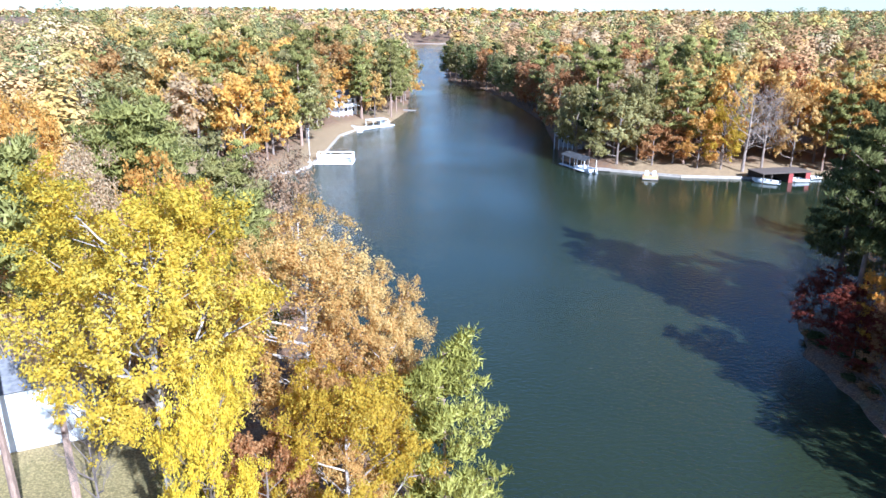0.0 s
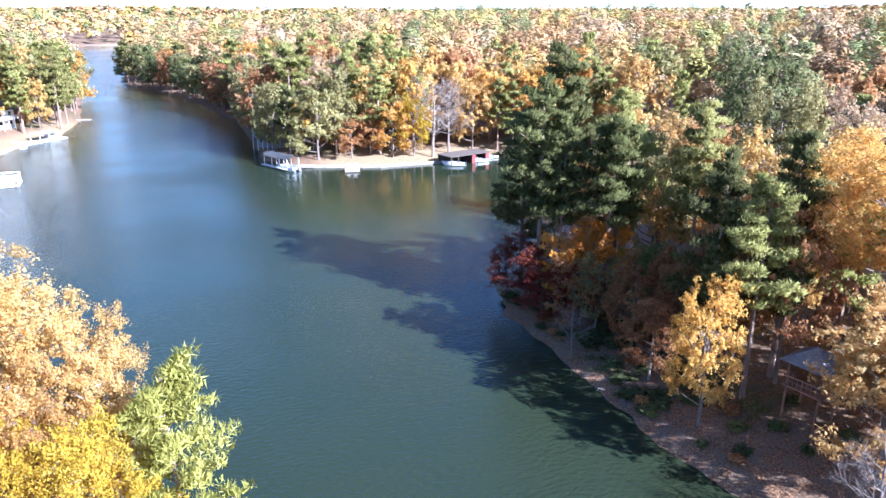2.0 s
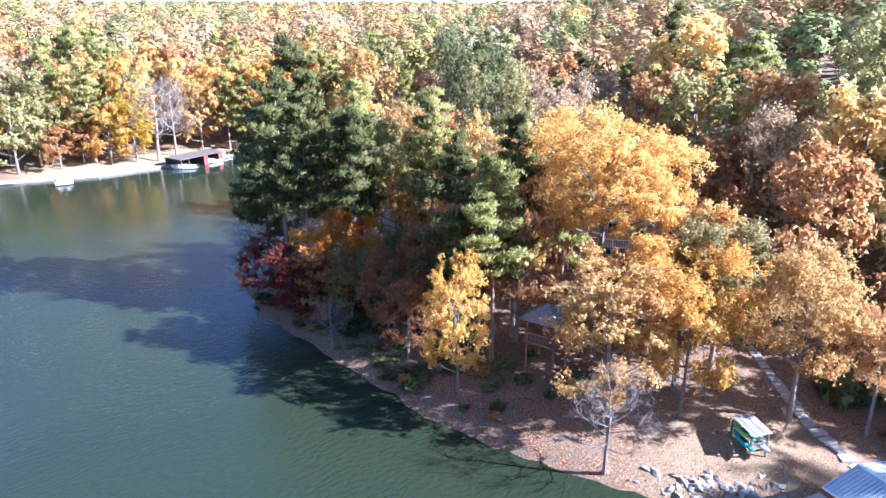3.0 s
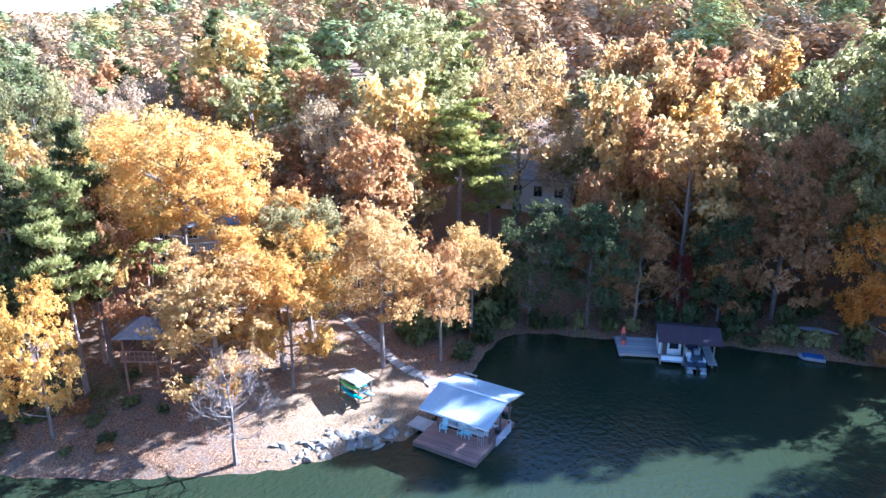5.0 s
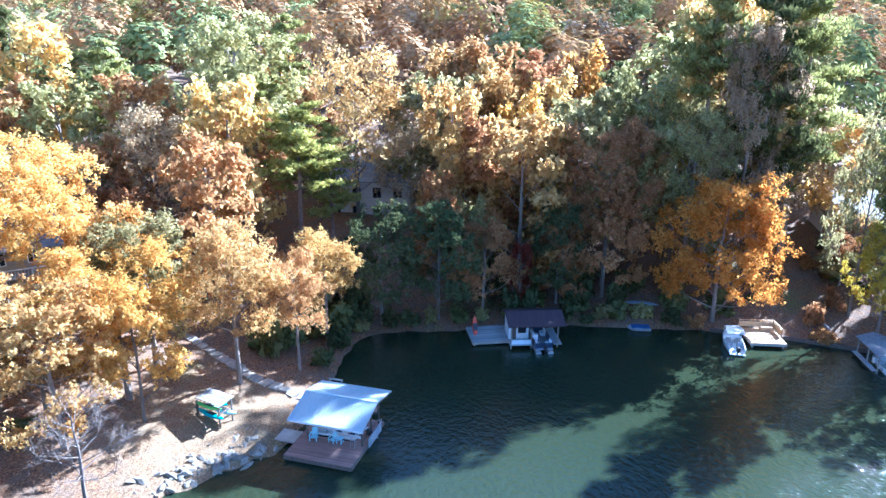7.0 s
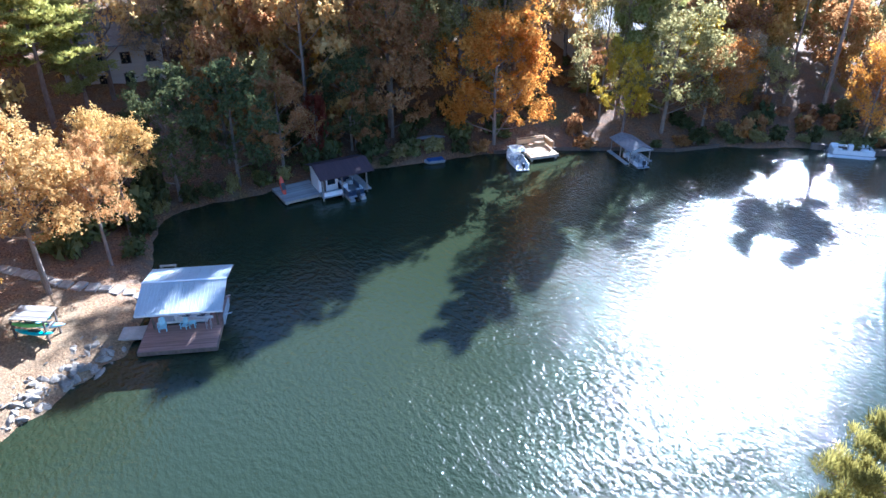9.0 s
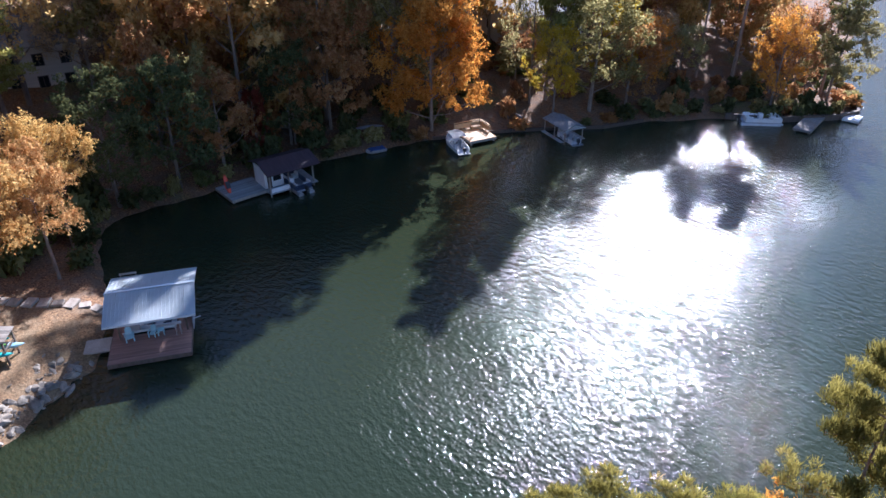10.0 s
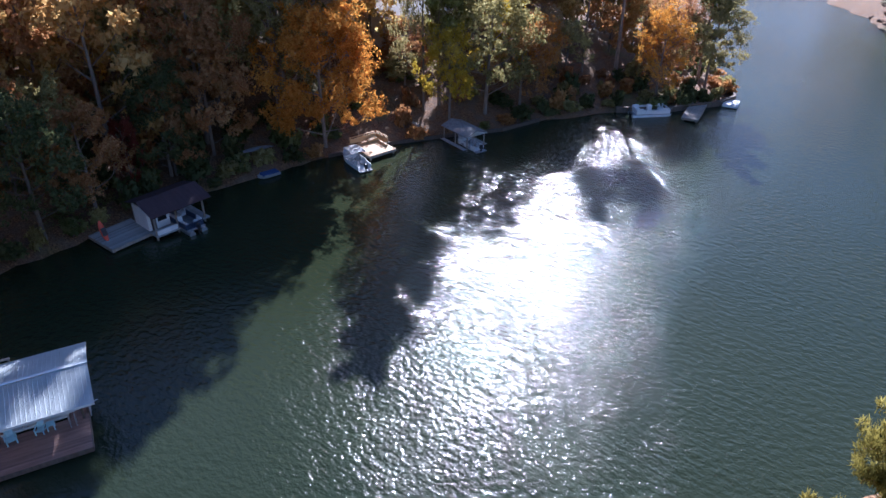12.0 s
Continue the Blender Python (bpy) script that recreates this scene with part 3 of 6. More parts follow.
# shapes: height and crown width of each model, and its meshes
MODELS = {"oak_fine": [(16, 11.8, leafy_tree(5 + k, 16, 5, 38000, 0.155, 0.16, 18)) for k in range(2)],
          "oak_tall": [(22, 12.2, leafy_tree(15 + k, 22, 5.2, 56000, 0.145, 0.38, 22)) for k in range(2)],
          "oak_far": [(16, 11.8, leafy_tree(61 + k, 16, 5, 3000, 0.58, 0.1, 14)) for k in range(4)],
          "pine_tall": [(25, 8.0, pine_tree(95, 25, 3.6, 9000, 0.5, 0.62, 28, 0.18))],
          "oak_near": [(16, 11.8, leafy_tree(11 + k, 16, 5, 13500, 0.265, 0.15, 16)) for k in range(4)],
          "oak_loose": [(16, 11.8, leafy_tree(31 + k, 16, 5, 9500, 0.26, 0.16, 15, True, 1.25)) for k in range(2)],
          "oak": [(16, 11.8, leafy_tree(51 + k, 16, 5, 5600, 0.46, 0.08, 14)) for k in range(5)],
          "pine_near": [(22, 8.6, pine_tree(71 + k, 22, 3.8, 14000, 0.46, 0.28, 38, 0.17)) for k in range(3)],
          "pine": [(22, 8.6, pine_tree(81 + k, 22, 3.8, 6200, 0.58, 0.24, 28, 0.2)) for k in range(4)],
          "pine_low": [(17, 9.2, pine_tree(91 + k, 17, 4.1, 22000, 0.4, 0.1, 46, 0.14)) for k in range(2)],
          "pine_far": [(22, 8.6, pine_tree(181 + k, 22, 3.8, 2600, 0.85, 0.3, 24, 0.24)) for k in range(3)],
          "pine_crest": [(22, 8.6, pine_tree(171 + k, 22, 3.8, 14000, 0.46, 0.44, 32, 0.17)) for k in range(3)],
          "pine_brush": [(17, 10.4, pine_tree(201 + k, 17, 4.6, 34000, 0.34, 0.34, 22, 0.1, 0.22, 0.1)) for k in range(2)],
          "oak_stem": [(16, 10.4, leafy_tree(131 + k, 16, 4.4, 20000, 0.2, 0.36, 17, False, 1.15)) for k in range(3)],
          "dome": [(14, 13.4, leafy_tree(141, 14, 5.6, 28000, 0.22, 0.04, 20))],
          "oak_high": [(23, 15.0, leafy_tree(151, 23, 6.4, 38000, 0.205, 0.5, 20))],
          "bare": [(14, 9.0, leafy_tree(101 + k, 14, 4.4, 0, 0.13, 0.25, 18, True)) for k in range(2)],
          "bush": [(2.6, 4.0, bush(121 + k, leaves=280, leaf=0.55)) for k in range(3)]}
NAMES = {"pine": "pine_tree", "pine_near": "pine_tree", "pine_low": "pine_tree", "pine_tall": "pine_tree", "pine_brush": "pine_tree", "pine_far": "pine_tree", "pine_crest": "pine_tree", "bare": "bare_tree", "bush": "shrub"}
KINDS = {"pine": "green-needled tall pine", "dark_pine": "shade-tinted dark green pine", "golden": "golden-leaved autumn oak", "yellow": "bright yellow autumn tree",
         "copper": "copper-brown autumn oak", "orange": "orange autumn maple", "rust": "rust-brown autumn tree", "red": "deep red autumn maple",
         "olive": "yellow-green turning oak", "green": "green-leaved broad tree", "evergreen": "dark evergreen", "tan": "pale tan half-bare tree", "grey": "leafless pale grey tree", "cone_pine": "golden-green bushy pine", "lime": "yellow-green feathery cedar", "lemon": "lemon-yellow autumn tree"}
_turn = [0]


def tree(shape, tint, x, y, high, wide, where="on the leaf-strewn wooded bank", group="trees on the banks", bark=None):
    models = MODELS[shape]
    _turn[0] += 1
    mh, mw, (trunk, crown) = models[_turn[0] % len(models)]
    z = float(ground_height(x, y))
    noun = NAMES.get(shape, "autumn_tree")
    label = KINDS[tint] + (" shrub " if shape == "bush" else " ") + where
    ob = thing(noun, pose(x, y, z - 0.05, 0, 0, (_turn[0] * 137.5) % 360), label, noun.split("_")[-1], group)
    ob.scale = (wide / mw, wide / mw, high / mh)
    for name, me, material in (("trunk", trunk, bark or (BARK_PINE if "pine" in shape else BARK)), ("crown", crown, LEAF[tint])):
        if me is None:
            continue
        if not me.materials:
            me.materials.append(material)
        o = attach(new(name, me), ob)
        o.material_slots[0].link = "OBJECT"
        o.material_slots[0].material = material
    return ob



# ---------------------------------------------------------------- large structure


def axis_lines(lo, hi, step, reach):
    core = np.arange(lo, hi + step, step)
    grow = np.cumsum(step * 1.13 ** np.arange(1, 90))
    grow = grow[grow < reach]
    return np.r_[lo - grow[::-1], core, core[-1] + grow]


def build_ground():
    xs, ys = axis_lines(-130, 130, 1.8, 4200), axis_lines(-130, 240, 2.2, 4200)
    gx, gy = np.meshgrid(xs, ys)
    gz = ground_height(gx, gy)
    nx, ny = len(xs), len(ys)
    me = bpy.data.meshes.new("ground")
    idx = np.arange(nx * ny).reshape(ny, nx)
    faces = np.stack([idx[:-1, :-1], idx[:-1, 1:], idx[1:, 1:], idx[1:, :-1]], -1).reshape(-1, 4)
    me.vertices.add(nx * ny)
    me.vertices.foreach_set("co", np.stack([gx, gy, gz], -1).astype(np.float32).ravel())
    me.loops.add(faces.size)
    me.loops.foreach_set("vertex_index", faces.astype(np.int32).ravel())
    me.polygons.add(len(faces))
    me.polygons.foreach_set("loop_start", np.arange(0, faces.size, 4, dtype=np.int32))
    me.polygons.foreach_set("use_smooth", np.ones(len(faces), bool))
    me.update(calc_edges=True)
    d = shore_distance(gx, gy)
    # mown, dry lawns in front of the houses
    lawn = smooth(12, 5, d) * smooth(-72, -76, gx) * smooth(120, 130, gy) * smooth(262, 240, gy)
    lawn = np.maximum(lawn, smooth(16, 7, d) * smooth(-6, 0, gx) * smooth(60, 40, gx) * smooth(140, 150, gy) * smooth(200, 185, gy))
    # no lawn here: sunlit ground by the boathouse, painted paler than the litter
    lawn = np.maximum(lawn, 0.5 * smooth(9, 3, np.hypot((gx - 45) * 0.6 + (gy - 23) * 0.5, (gy - 23) * 0.7 - (gx - 45) * 0.4)))
    lawn = np.maximum(lawn, 0.8 * smooth(20, 8, np.hypot(gx + 40, gy - 30)))
    lawn = np.maximum(lawn, smooth(930, 960, gy) * smooth(12, 6, d) * 0.9)
    me.attributes.new("lawn", "FLOAT", "POINT").data.foreach_set("value", lawn.astype(np.float32).ravel())
    turf = 0.6 * smooth(17, 9, np.hypot(gx + 31, gy - 22))
    me.attributes.new("turf", "FLOAT", "POINT").data.foreach_set("value", turf.astype(np.float32).ravel())
    me.materials.append(ground_material())
    return tagged(new("ground", me), "leaf-strewn brown wooded ground with dry lawns and a painted sunlit patch", "ground", kind="structure")


def build_water():
    bm = B()
    bmesh.ops.create_grid(bm, x_segments=100, y_segments=120, size=1, matrix=Matrix.LocRotScale((-40, 400, 0), None, (700, 800, 1)))
    ob = part("water", bm, water_material(), None)
    co = np.zeros(len(ob.data.vertices) * 3, np.float32)
    ob.data.vertices.foreach_get("co", co)
    co = co.reshape(-1, 3)
    # the wind is kept off below the northern bank and inside the cove
    lee = smooth(70, 20, -shore_distance(co[:, 0], co[:, 1])) * smooth(-25, 5, co[:, 0]) * smooth(95, 125, co[:, 1])
    lee = np.maximum(lee, smooth(45, 62, co[:, 0]) * smooth(-40, -10, co[:, 1]) * smooth(40, 20, co[:, 1]) * 0.7)
    ob.data.attributes.new("lee", "FLOAT", "POINT").data.foreach_set("value", lee.astype(np.float32))
    return tagged(ob, "rippled green lake water with sun glitter", "water", kind="structure")


build_ground()
build_water()


def seawall(points, top, thick, material, label):
    bm = B()
    for (ax, ay), (bx, by) in zip(points, points[1:]):
        n = max(1, int(math.hypot(bx - ax, by - ay) / 2.4))
        for i in range(n):
            p, q = (ax + (bx - ax) * i / n, ay + (by - ay) * i / n), (ax + (bx - ax) * (i + 0.985) / n, ay + (by - ay) * (i + 0.985) / n)
            beam(bm, (*p, top / 2 - 0.5), (*q, top / 2 - 0.5), thick, 1.0 + top)
            beam(bm, (*p, top + 0.04), (*q, top + 0.04), thick + 0.12, 0.1)
    return tagged(part("seawall", bm, material, None), label, "seawall", kind="structure")


seawall([(-79.2, 133.5), (-75.2, 139), (-74.8, 145.2), (-79.4, 164.5), (-86.9, 190.4), (-86.5, 207.5), (-82.8, 224)], 0.55, 0.3, CONCRETE, "low pale concrete seawall along a lawn")
seawall([(-9.4, 163), (11.4, 160), (27.5, 162.9)], 0.5, 0.35, CONCRETE, "pale concrete seawall along a leaf-strewn lawn")
seawall([(76.4, -22.5), (75.6, -30.8), (73.6, -38.2), (71.4, -45), (71.4, -51.5)], 0.35, 0.2, WOOD_DARK, "weathered timber seawall under trees")
seawall([(68.1, -62.6), (64, -69.1), (61.7, -76.8), (61.9, -80.6), (68.3, -87.5)], 0.7, 0.3, WOOD_DARK, "weathered timber seawall round a lot's corner")
seawall([(-345, 940), (-264, 965)], 1.6, 2.0, CONCRETE, "pale dam edge across the lake's end")

# ---------------------------------------------------------------- houses


def house(x, y, turn, wide, deep, high, roof_h, wall_mat, roof_mat, label, rows=1, cols=3, deck=0.0, z=None, white_trim=True):
    """Gabled house, ridge along its local x; windows on the front (local -y) and gable sides."""
    z = float(ground_height(x, y)) - 0.3 if z is None else z
    ob = thing("house", pose(x, y, z, 0, 0, turn), label, "house", "houses round the lake")
    w, d = wide / 2, deep / 2
    bm = slab(B(), -w, w, -d, d, -1.5, high)
    for sx in (-w + 0.01, w - 0.31):
        vs = [bm.verts.new((sx + dx, yy, zz)) for dx in (0, 0.3) for yy, zz in ((-d, high), (d, high), (0, high + roof_h))]
        bm.faces.new(vs[:3]), bm.faces.new(vs[3:][::-1])
        for a, b in ((0, 1), (1, 2), (2, 0)):
            bm.faces.new((vs[b], vs[a], vs[a + 3], vs[b + 3]))
    part("wall", bm, wall_mat, ob)
    ov = 0.5
    for s in (-1, 1):
        ln = math.hypot(d + ov, roof_h * (d + ov) / d)
        tilt = Matrix.Translation((0, 0, high + roof_h + 0.06)) @ Matrix.Rotation(s * -math.atan2(roof_h, d), 4, "X")
        bm = slab(B(), -w - ov, w + ov, min(0, s * ln), max(0, s * ln), 0.0, 0.12, 0.02, turn=tilt)
        part("roof", bm, roof_mat, ob)
    trim = WHITE if white_trim else WOOD_DARK
    for r in range(rows):
        zz = 1.0 + r * 2.7
        for c in range(cols):
            xx = -w + wide * (c + 0.5) / cols
            fr = part("window", slab(B(), xx - 0.62, xx + 0.62, -d - 0.06, -d + 0.05, zz - 0.1, zz + 1.4), trim, ob)
            for k in (-1, 1):
                part("pane", slab(B(), xx + k * 0.27 - 0.23, xx + k * 0.27 + 0.23, -d - 0.075, -d - 0.04, zz, zz + 1.3), GLASS, fr)
        for s in (-1, 1):
            fr = part("window", slab(B(), s * w - 0.06, s * w + 0.06, -0.62, 0.62, zz - 0.1, zz + 1.4), trim, ob)
            part("pane", slab(B(), s * (w + 0.02) - 0.06, s * (w + 0.02) + 0.06, -0.52, 0.52, zz, zz + 1.3), GLASS, fr)
    if deck:
        dz = (rows - 1) * 2.7 + 0.15
        part("deck", boards(-w, w, -d - deck, -d - 0.01, dz - 0.2, dz), WOOD_GREY, ob)
        for i in range(6):
            xx = -w + 0.1 + (wide - 0.2) * i / 5
            part("post", beam(B(), (xx, -d - deck + 0.1, -1.5), (xx, -d - deck + 0.1, dz + 1.0), 0.14), WHITE if white_trim else WOOD_GREY, ob)
        bm = beam(B(), (-w, -d - deck + 0.1, dz + 1.0), (w, -d - deck + 0.1, dz + 1.0), 0.1)
        for i in range(int(wide / 0.3)):
            xx = -w + 0.15 + i * 0.3
            beam(bm, (xx, -d - deck + 0.1, dz), (xx, -d - deck + 0.1, dz + 1.0), 0.04)
        part("railing", bm, WHITE if white_trim else WOOD_GREY, ob)
    return ob


house(98.5, 23.5, -82, 12, 8, 6.2, 2.6, CREAM, SHINGLE, "cream-sided three-storey house among autumn trees", 2, 4, z=6.0, white_trim=False)
house(65, 56, -48, 13, 8, 5.4, 2.4, TAN, SHINGLE, "tan house with raised deck behind golden trees", 2, 4, 3.0)
house(99, -47.5, -80, 14, 8, 3.2, 2.6, CREAM, SHINGLE_PALE, "low cream house with pale shingle roof", 1, 5, 2.0, white_trim=True)
house(120, -62, -70, 14, 9, 3.4, 2.4, WHITE, SHINGLE_PALE, "white house with pale roof on the slope", 1, 4)
house(-102, 223, 70, 11, 8, 5.6, 2.4, WHITE, SHINGLE, "white two-storey lake house among trees", 2, 3, 2.0)
house(-103, 154, 60, 12, 8, 5.4, 2.4, GREY_SIDING, SHINGLE, "grey lake house with white-posted deck", 2, 4, 2.5)
house(23.5, 232, -8, 14, 9, 3.0, 2.2, TAN, SHINGLE_PALE, "low tan house with pale roof above the lawn", 1, 5, 2.0)
house(36, 205, -15, 11, 8, 3.0, 2.2, WHITE, SHINGLE, "white house with porch behind trees", 1, 4, 2.0)
house(54, 218, -20, 10, 8, 4.0, 2.4, WHITE, SHINGLE, "white house far up the wooded bank", 1, 3)
house(24, 290, -8, 14, 9, 5.0, 2.4, GREY_SIDING, SHINGLE_PALE, "grey house with pale roof in the woods", 2, 4)
house(-14, 190, -40, 9, 8, 5.4, 2.2, GREY_SIDING, SHINGLE, "grey house in the shade of trees", 2, 3, 2.0)
house(-43.5, 31.5, 44, 11, 7, 5.5, 2.2, WHITE, SHINGLE, "white-walled house behind bare trunks", 0, 3)

# ---------------------------------------------------------------- boats


def hull_mesh(length, beam_w, height, sheer=0.25, n=12, transom=0.85, thick=0.07):
    """Open hull along x, bow at +x, keel at z = 0."""
    bm, rings = B(), []
    for i in range(n + 1):
        s = i / n
        half = beam_w / 2 * (transom + (1 - transom) * math.sin(min(1, s * 2.2) * math.pi / 2)) * (1 - max(0, (s - 0.5) / 0.5) ** 2.4 * 0.98)
        top = height * (1 + sheer * s * s)
        keel = height * 0.75 * max(0, (s - 0.72) / 0.28) ** 2
        x = -length / 2 + length * s
        floor = max(keel + 0.03, height * 0.42)
        inner = max(half - thick, 0.004)
        prof = [(half, top), (half * 0.93, (top + keel) * 0.45), (half * 0.5, keel + 0.06), (0, keel)]
        ring = [(-a, b) for a, b in prof] + prof[:-1][::-1]
        ring += [(inner, top), (inner * 0.9, floor), (-inner * 0.9, floor), (-inner, top)]
        rings.append([bm.verts.new((x, a, b)) for a, b in ring])
    for r0, r1 in zip(rings, rings[1:]):
        for k in range(len(r0)):
            k2 = (k + 1) % len(r0)
            bm.faces.new((r0[k], r1[k], r1[k2], r0[k2]))
    bm.faces.new(rings[0]), bm.faces.new(rings[-1][::-1])
    bmesh.ops.recalc_face_normals(bm, faces=bm.faces)
    return bm


def outboard(parent, x, y=0.0, z=0.4, material=None):
    m = part("outboard_motor", slab(B(), x - 0.5, x - 0.08, y - 0.2, y + 0.2, z + 0.25, z + 0.8, 0.08), material or BLACK, parent, "black outboard motor")
    part("motor_leg", beam(B(), (x - 0.25, y, z + 0.3), (x - 0.25, y, z - 0.7), 0.14), BLACK, m)


def bimini(parent, x0, x1, half, z, material, z0=0.7):
    bm, n = B(), 6
    grid = [[bm.verts.new((x0 + (x1 - x0) * i / n, -half + 2 * half * j / n, z + 0.16 * math.sin(math.pi * i / n) + 0.1 * math.sin(math.pi * j / n) + k)) for j in range(n + 1)] for k in (0,) for i in range(n + 1)]
    for i in range(n):
        for j in range(n):
            bm.faces.new((grid[i][j], grid[i + 1][j], grid[i + 1][j + 1], grid[i][j + 1]))
    bmesh.ops.solidify(bm, geom=bm.faces[:], thickness=0.03)
    part("canopy", bm, material, parent, "cloth sun canopy")
    for xx in (x0 + 0.05, x1 - 0.05):
        for s in (-1, 1):
            part("canopy_pole", rod(B(), ((x0 + x1) / 2, s * half, z0), (xx, s * half * 0.98, z + 0.02), 0.02), ALU, parent)


def motorboat(x, y, turn, label, length=5.8, wide=2.2, canopy=None, seat_mat=None, z=-0.25, hull=None):
    ob = thing("motorboat", pose(x, y, z, 0, 0, turn), label, "boat", "boats at the docks")
    part("hull", hull_mesh(length, wide, 0.95), hull or WHITE_BOAT, ob)
    for xx, yy in ((-1.0, -0.5), (-1.0, 0.5), (0.2, -0.5), (0.2, 0.5)):
        s = part("seat", slab(B(), xx - 0.3, xx + 0.3, yy - 0.27, yy + 0.27, 0.42, 0.75, 0.05), seat_mat or GREY_CANVAS, ob)
        part("seat_back", slab(B(), xx - 0.34, xx - 0.22, yy - 0.27, yy + 0.27, 0.7, 1.15, 0.04), seat_mat or GREY_CANVAS, s)
    part("console", slab(B(), 0.75, 1.15, -0.85, 0.85, 0.42, 1.05, 0.06), WHITE_BOAT, ob)
    bm = B()
    beam(bm, (1.0, -0.9, 1.05), (0.8, -0.8, 1.5), 0.04)
    beam(bm, (1.0, 0.9, 1.05), (0.8, 0.8, 1.5), 0.04)
    beam(bm, (0.8, -0.8, 1.5), (0.8, 0.8, 1.5), 0.04)
    part("windshield_frame", bm, ALU, ob)
    part("swim_platform", slab(B(), -length / 2 - 0.5, -length / 2 + 0.02, -0.8, 0.8, 0.36, 0.46, 0.03), GREY_CANVAS, ob)
    outboard(ob, -length / 2 - 0.1, 0, 0.5)
    if canopy:
        bimini(ob, -1.4, 1.0, wide / 2 - 0.1, 2.05, canopy, 0.95)
    return ob


def pontoon_boat(x, y, turn, label, length=6.4, wide=2.4, canopy=None, panel=None, z=-0.22):
    ob = thing("pontoon_boat", pose(x, y, z, 0, 0, turn), label, "boat", "boats at the docks")
    for s in (-1, 1):
        bm = rod(B(), (-length / 2, s * wide * 0.34, 0.3), (length / 2 - 0.6, s * wide * 0.34, 0.3), 0.31, sides=14)
        rod(bm, (length / 2 - 0.6, s * wide * 0.34, 0.3), (length / 2, s * wide * 0.34, 0.4), 0.31, 0.04, 14)
        part("pontoon", bm, ALU, ob)
    part("floor", slab(B(), -length / 2 + 0.2, length / 2 - 0.3, -wide / 2, wide / 2, 0.6, 0.68), GREY_CANVAS, ob)
    x0, x1, h = -length / 2 + 0.5, length / 2 - 0.4, wide / 2 - 0.04
    for a, b in (((x0, -h), (x1, -h)), ((x0, h), (x1, h)), ((x1, -h), (x1, h)), ((x0, -h), (x0, h))):
        bm = beam(B(), (*a, 0.95), (*b, 0.95), 0.03, 0.5)
        beam(bm, (*a, 1.25), (*b, 1.25), 0.05)
        part("fence_panel", bm, panel or WHITE_BOAT, ob)
    for xx in (x0 + 0.5, x1 - 0.7):
        for s in (-1, 1):
            st = part("bench", slab(B(), xx - 0.45, xx + 0.45, s * (h - 0.32) - 0.27, s * (h - 0.32) + 0.27, 0.68, 1.05, 0.05), WHITE, ob)
            part("bench_back", slab(B(), xx - 0.45, xx + 0.45, s * (h - 0.1) - 0.06, s * (h - 0.1) + 0.06, 1.0, 1.45, 0.04), WHITE, st)
    part("console", slab(B(), -0.3, 0.3, 0.25, 0.85, 0.68, 1.5, 0.06), WHITE_BOAT, ob)
    outboard(ob, -length / 2 + 0.15, 0, 0.6)
    if canopy:
        bimini(ob, -2.0, 0.8, h, 2.6, canopy, 1.25)
    return ob


def kayak(m, material, label, length=3.2, wide=0.75):
    bm, rings, n = B(), [], 12
    for i in range(n + 1):
        s = i / n
        r = max(0.02, math.sin(math.pi * s) ** 0.6)
        lift = 0.16 * abs(2 * s - 1) ** 3
        rings.append([bm.verts.new((length * (s - 0.5), wide / 2 * r * math.cos(a), lift + 0.19 + 0.18 * r * math.sin(a))) for a in np.linspace(0, 2 * math.pi, 11)[:-1]])
    for r0, r1 in zip(rings, rings[1:]):
        for k in range(10):
            bm.faces.new((r0[k], r1[k], r1[(k + 1) % 10], r0[(k + 1) % 10]))
    bm.faces.new(rings[0]), bm.faces.new(rings[-1][::-1])
    bmesh.ops.recalc_face_normals(bm, faces=bm.faces)
    ob = thing("kayak", m, label, "kayak", "kayaks")
    part("hull", bm, material, ob)
    part("cockpit_rim", slab(B(), -0.45, 0.35, -0.24, 0.24, 0.35, 0.4, 0.02), BLACK, ob)
    return ob


# ---------------------------------------------------------------- the boathouse off the point


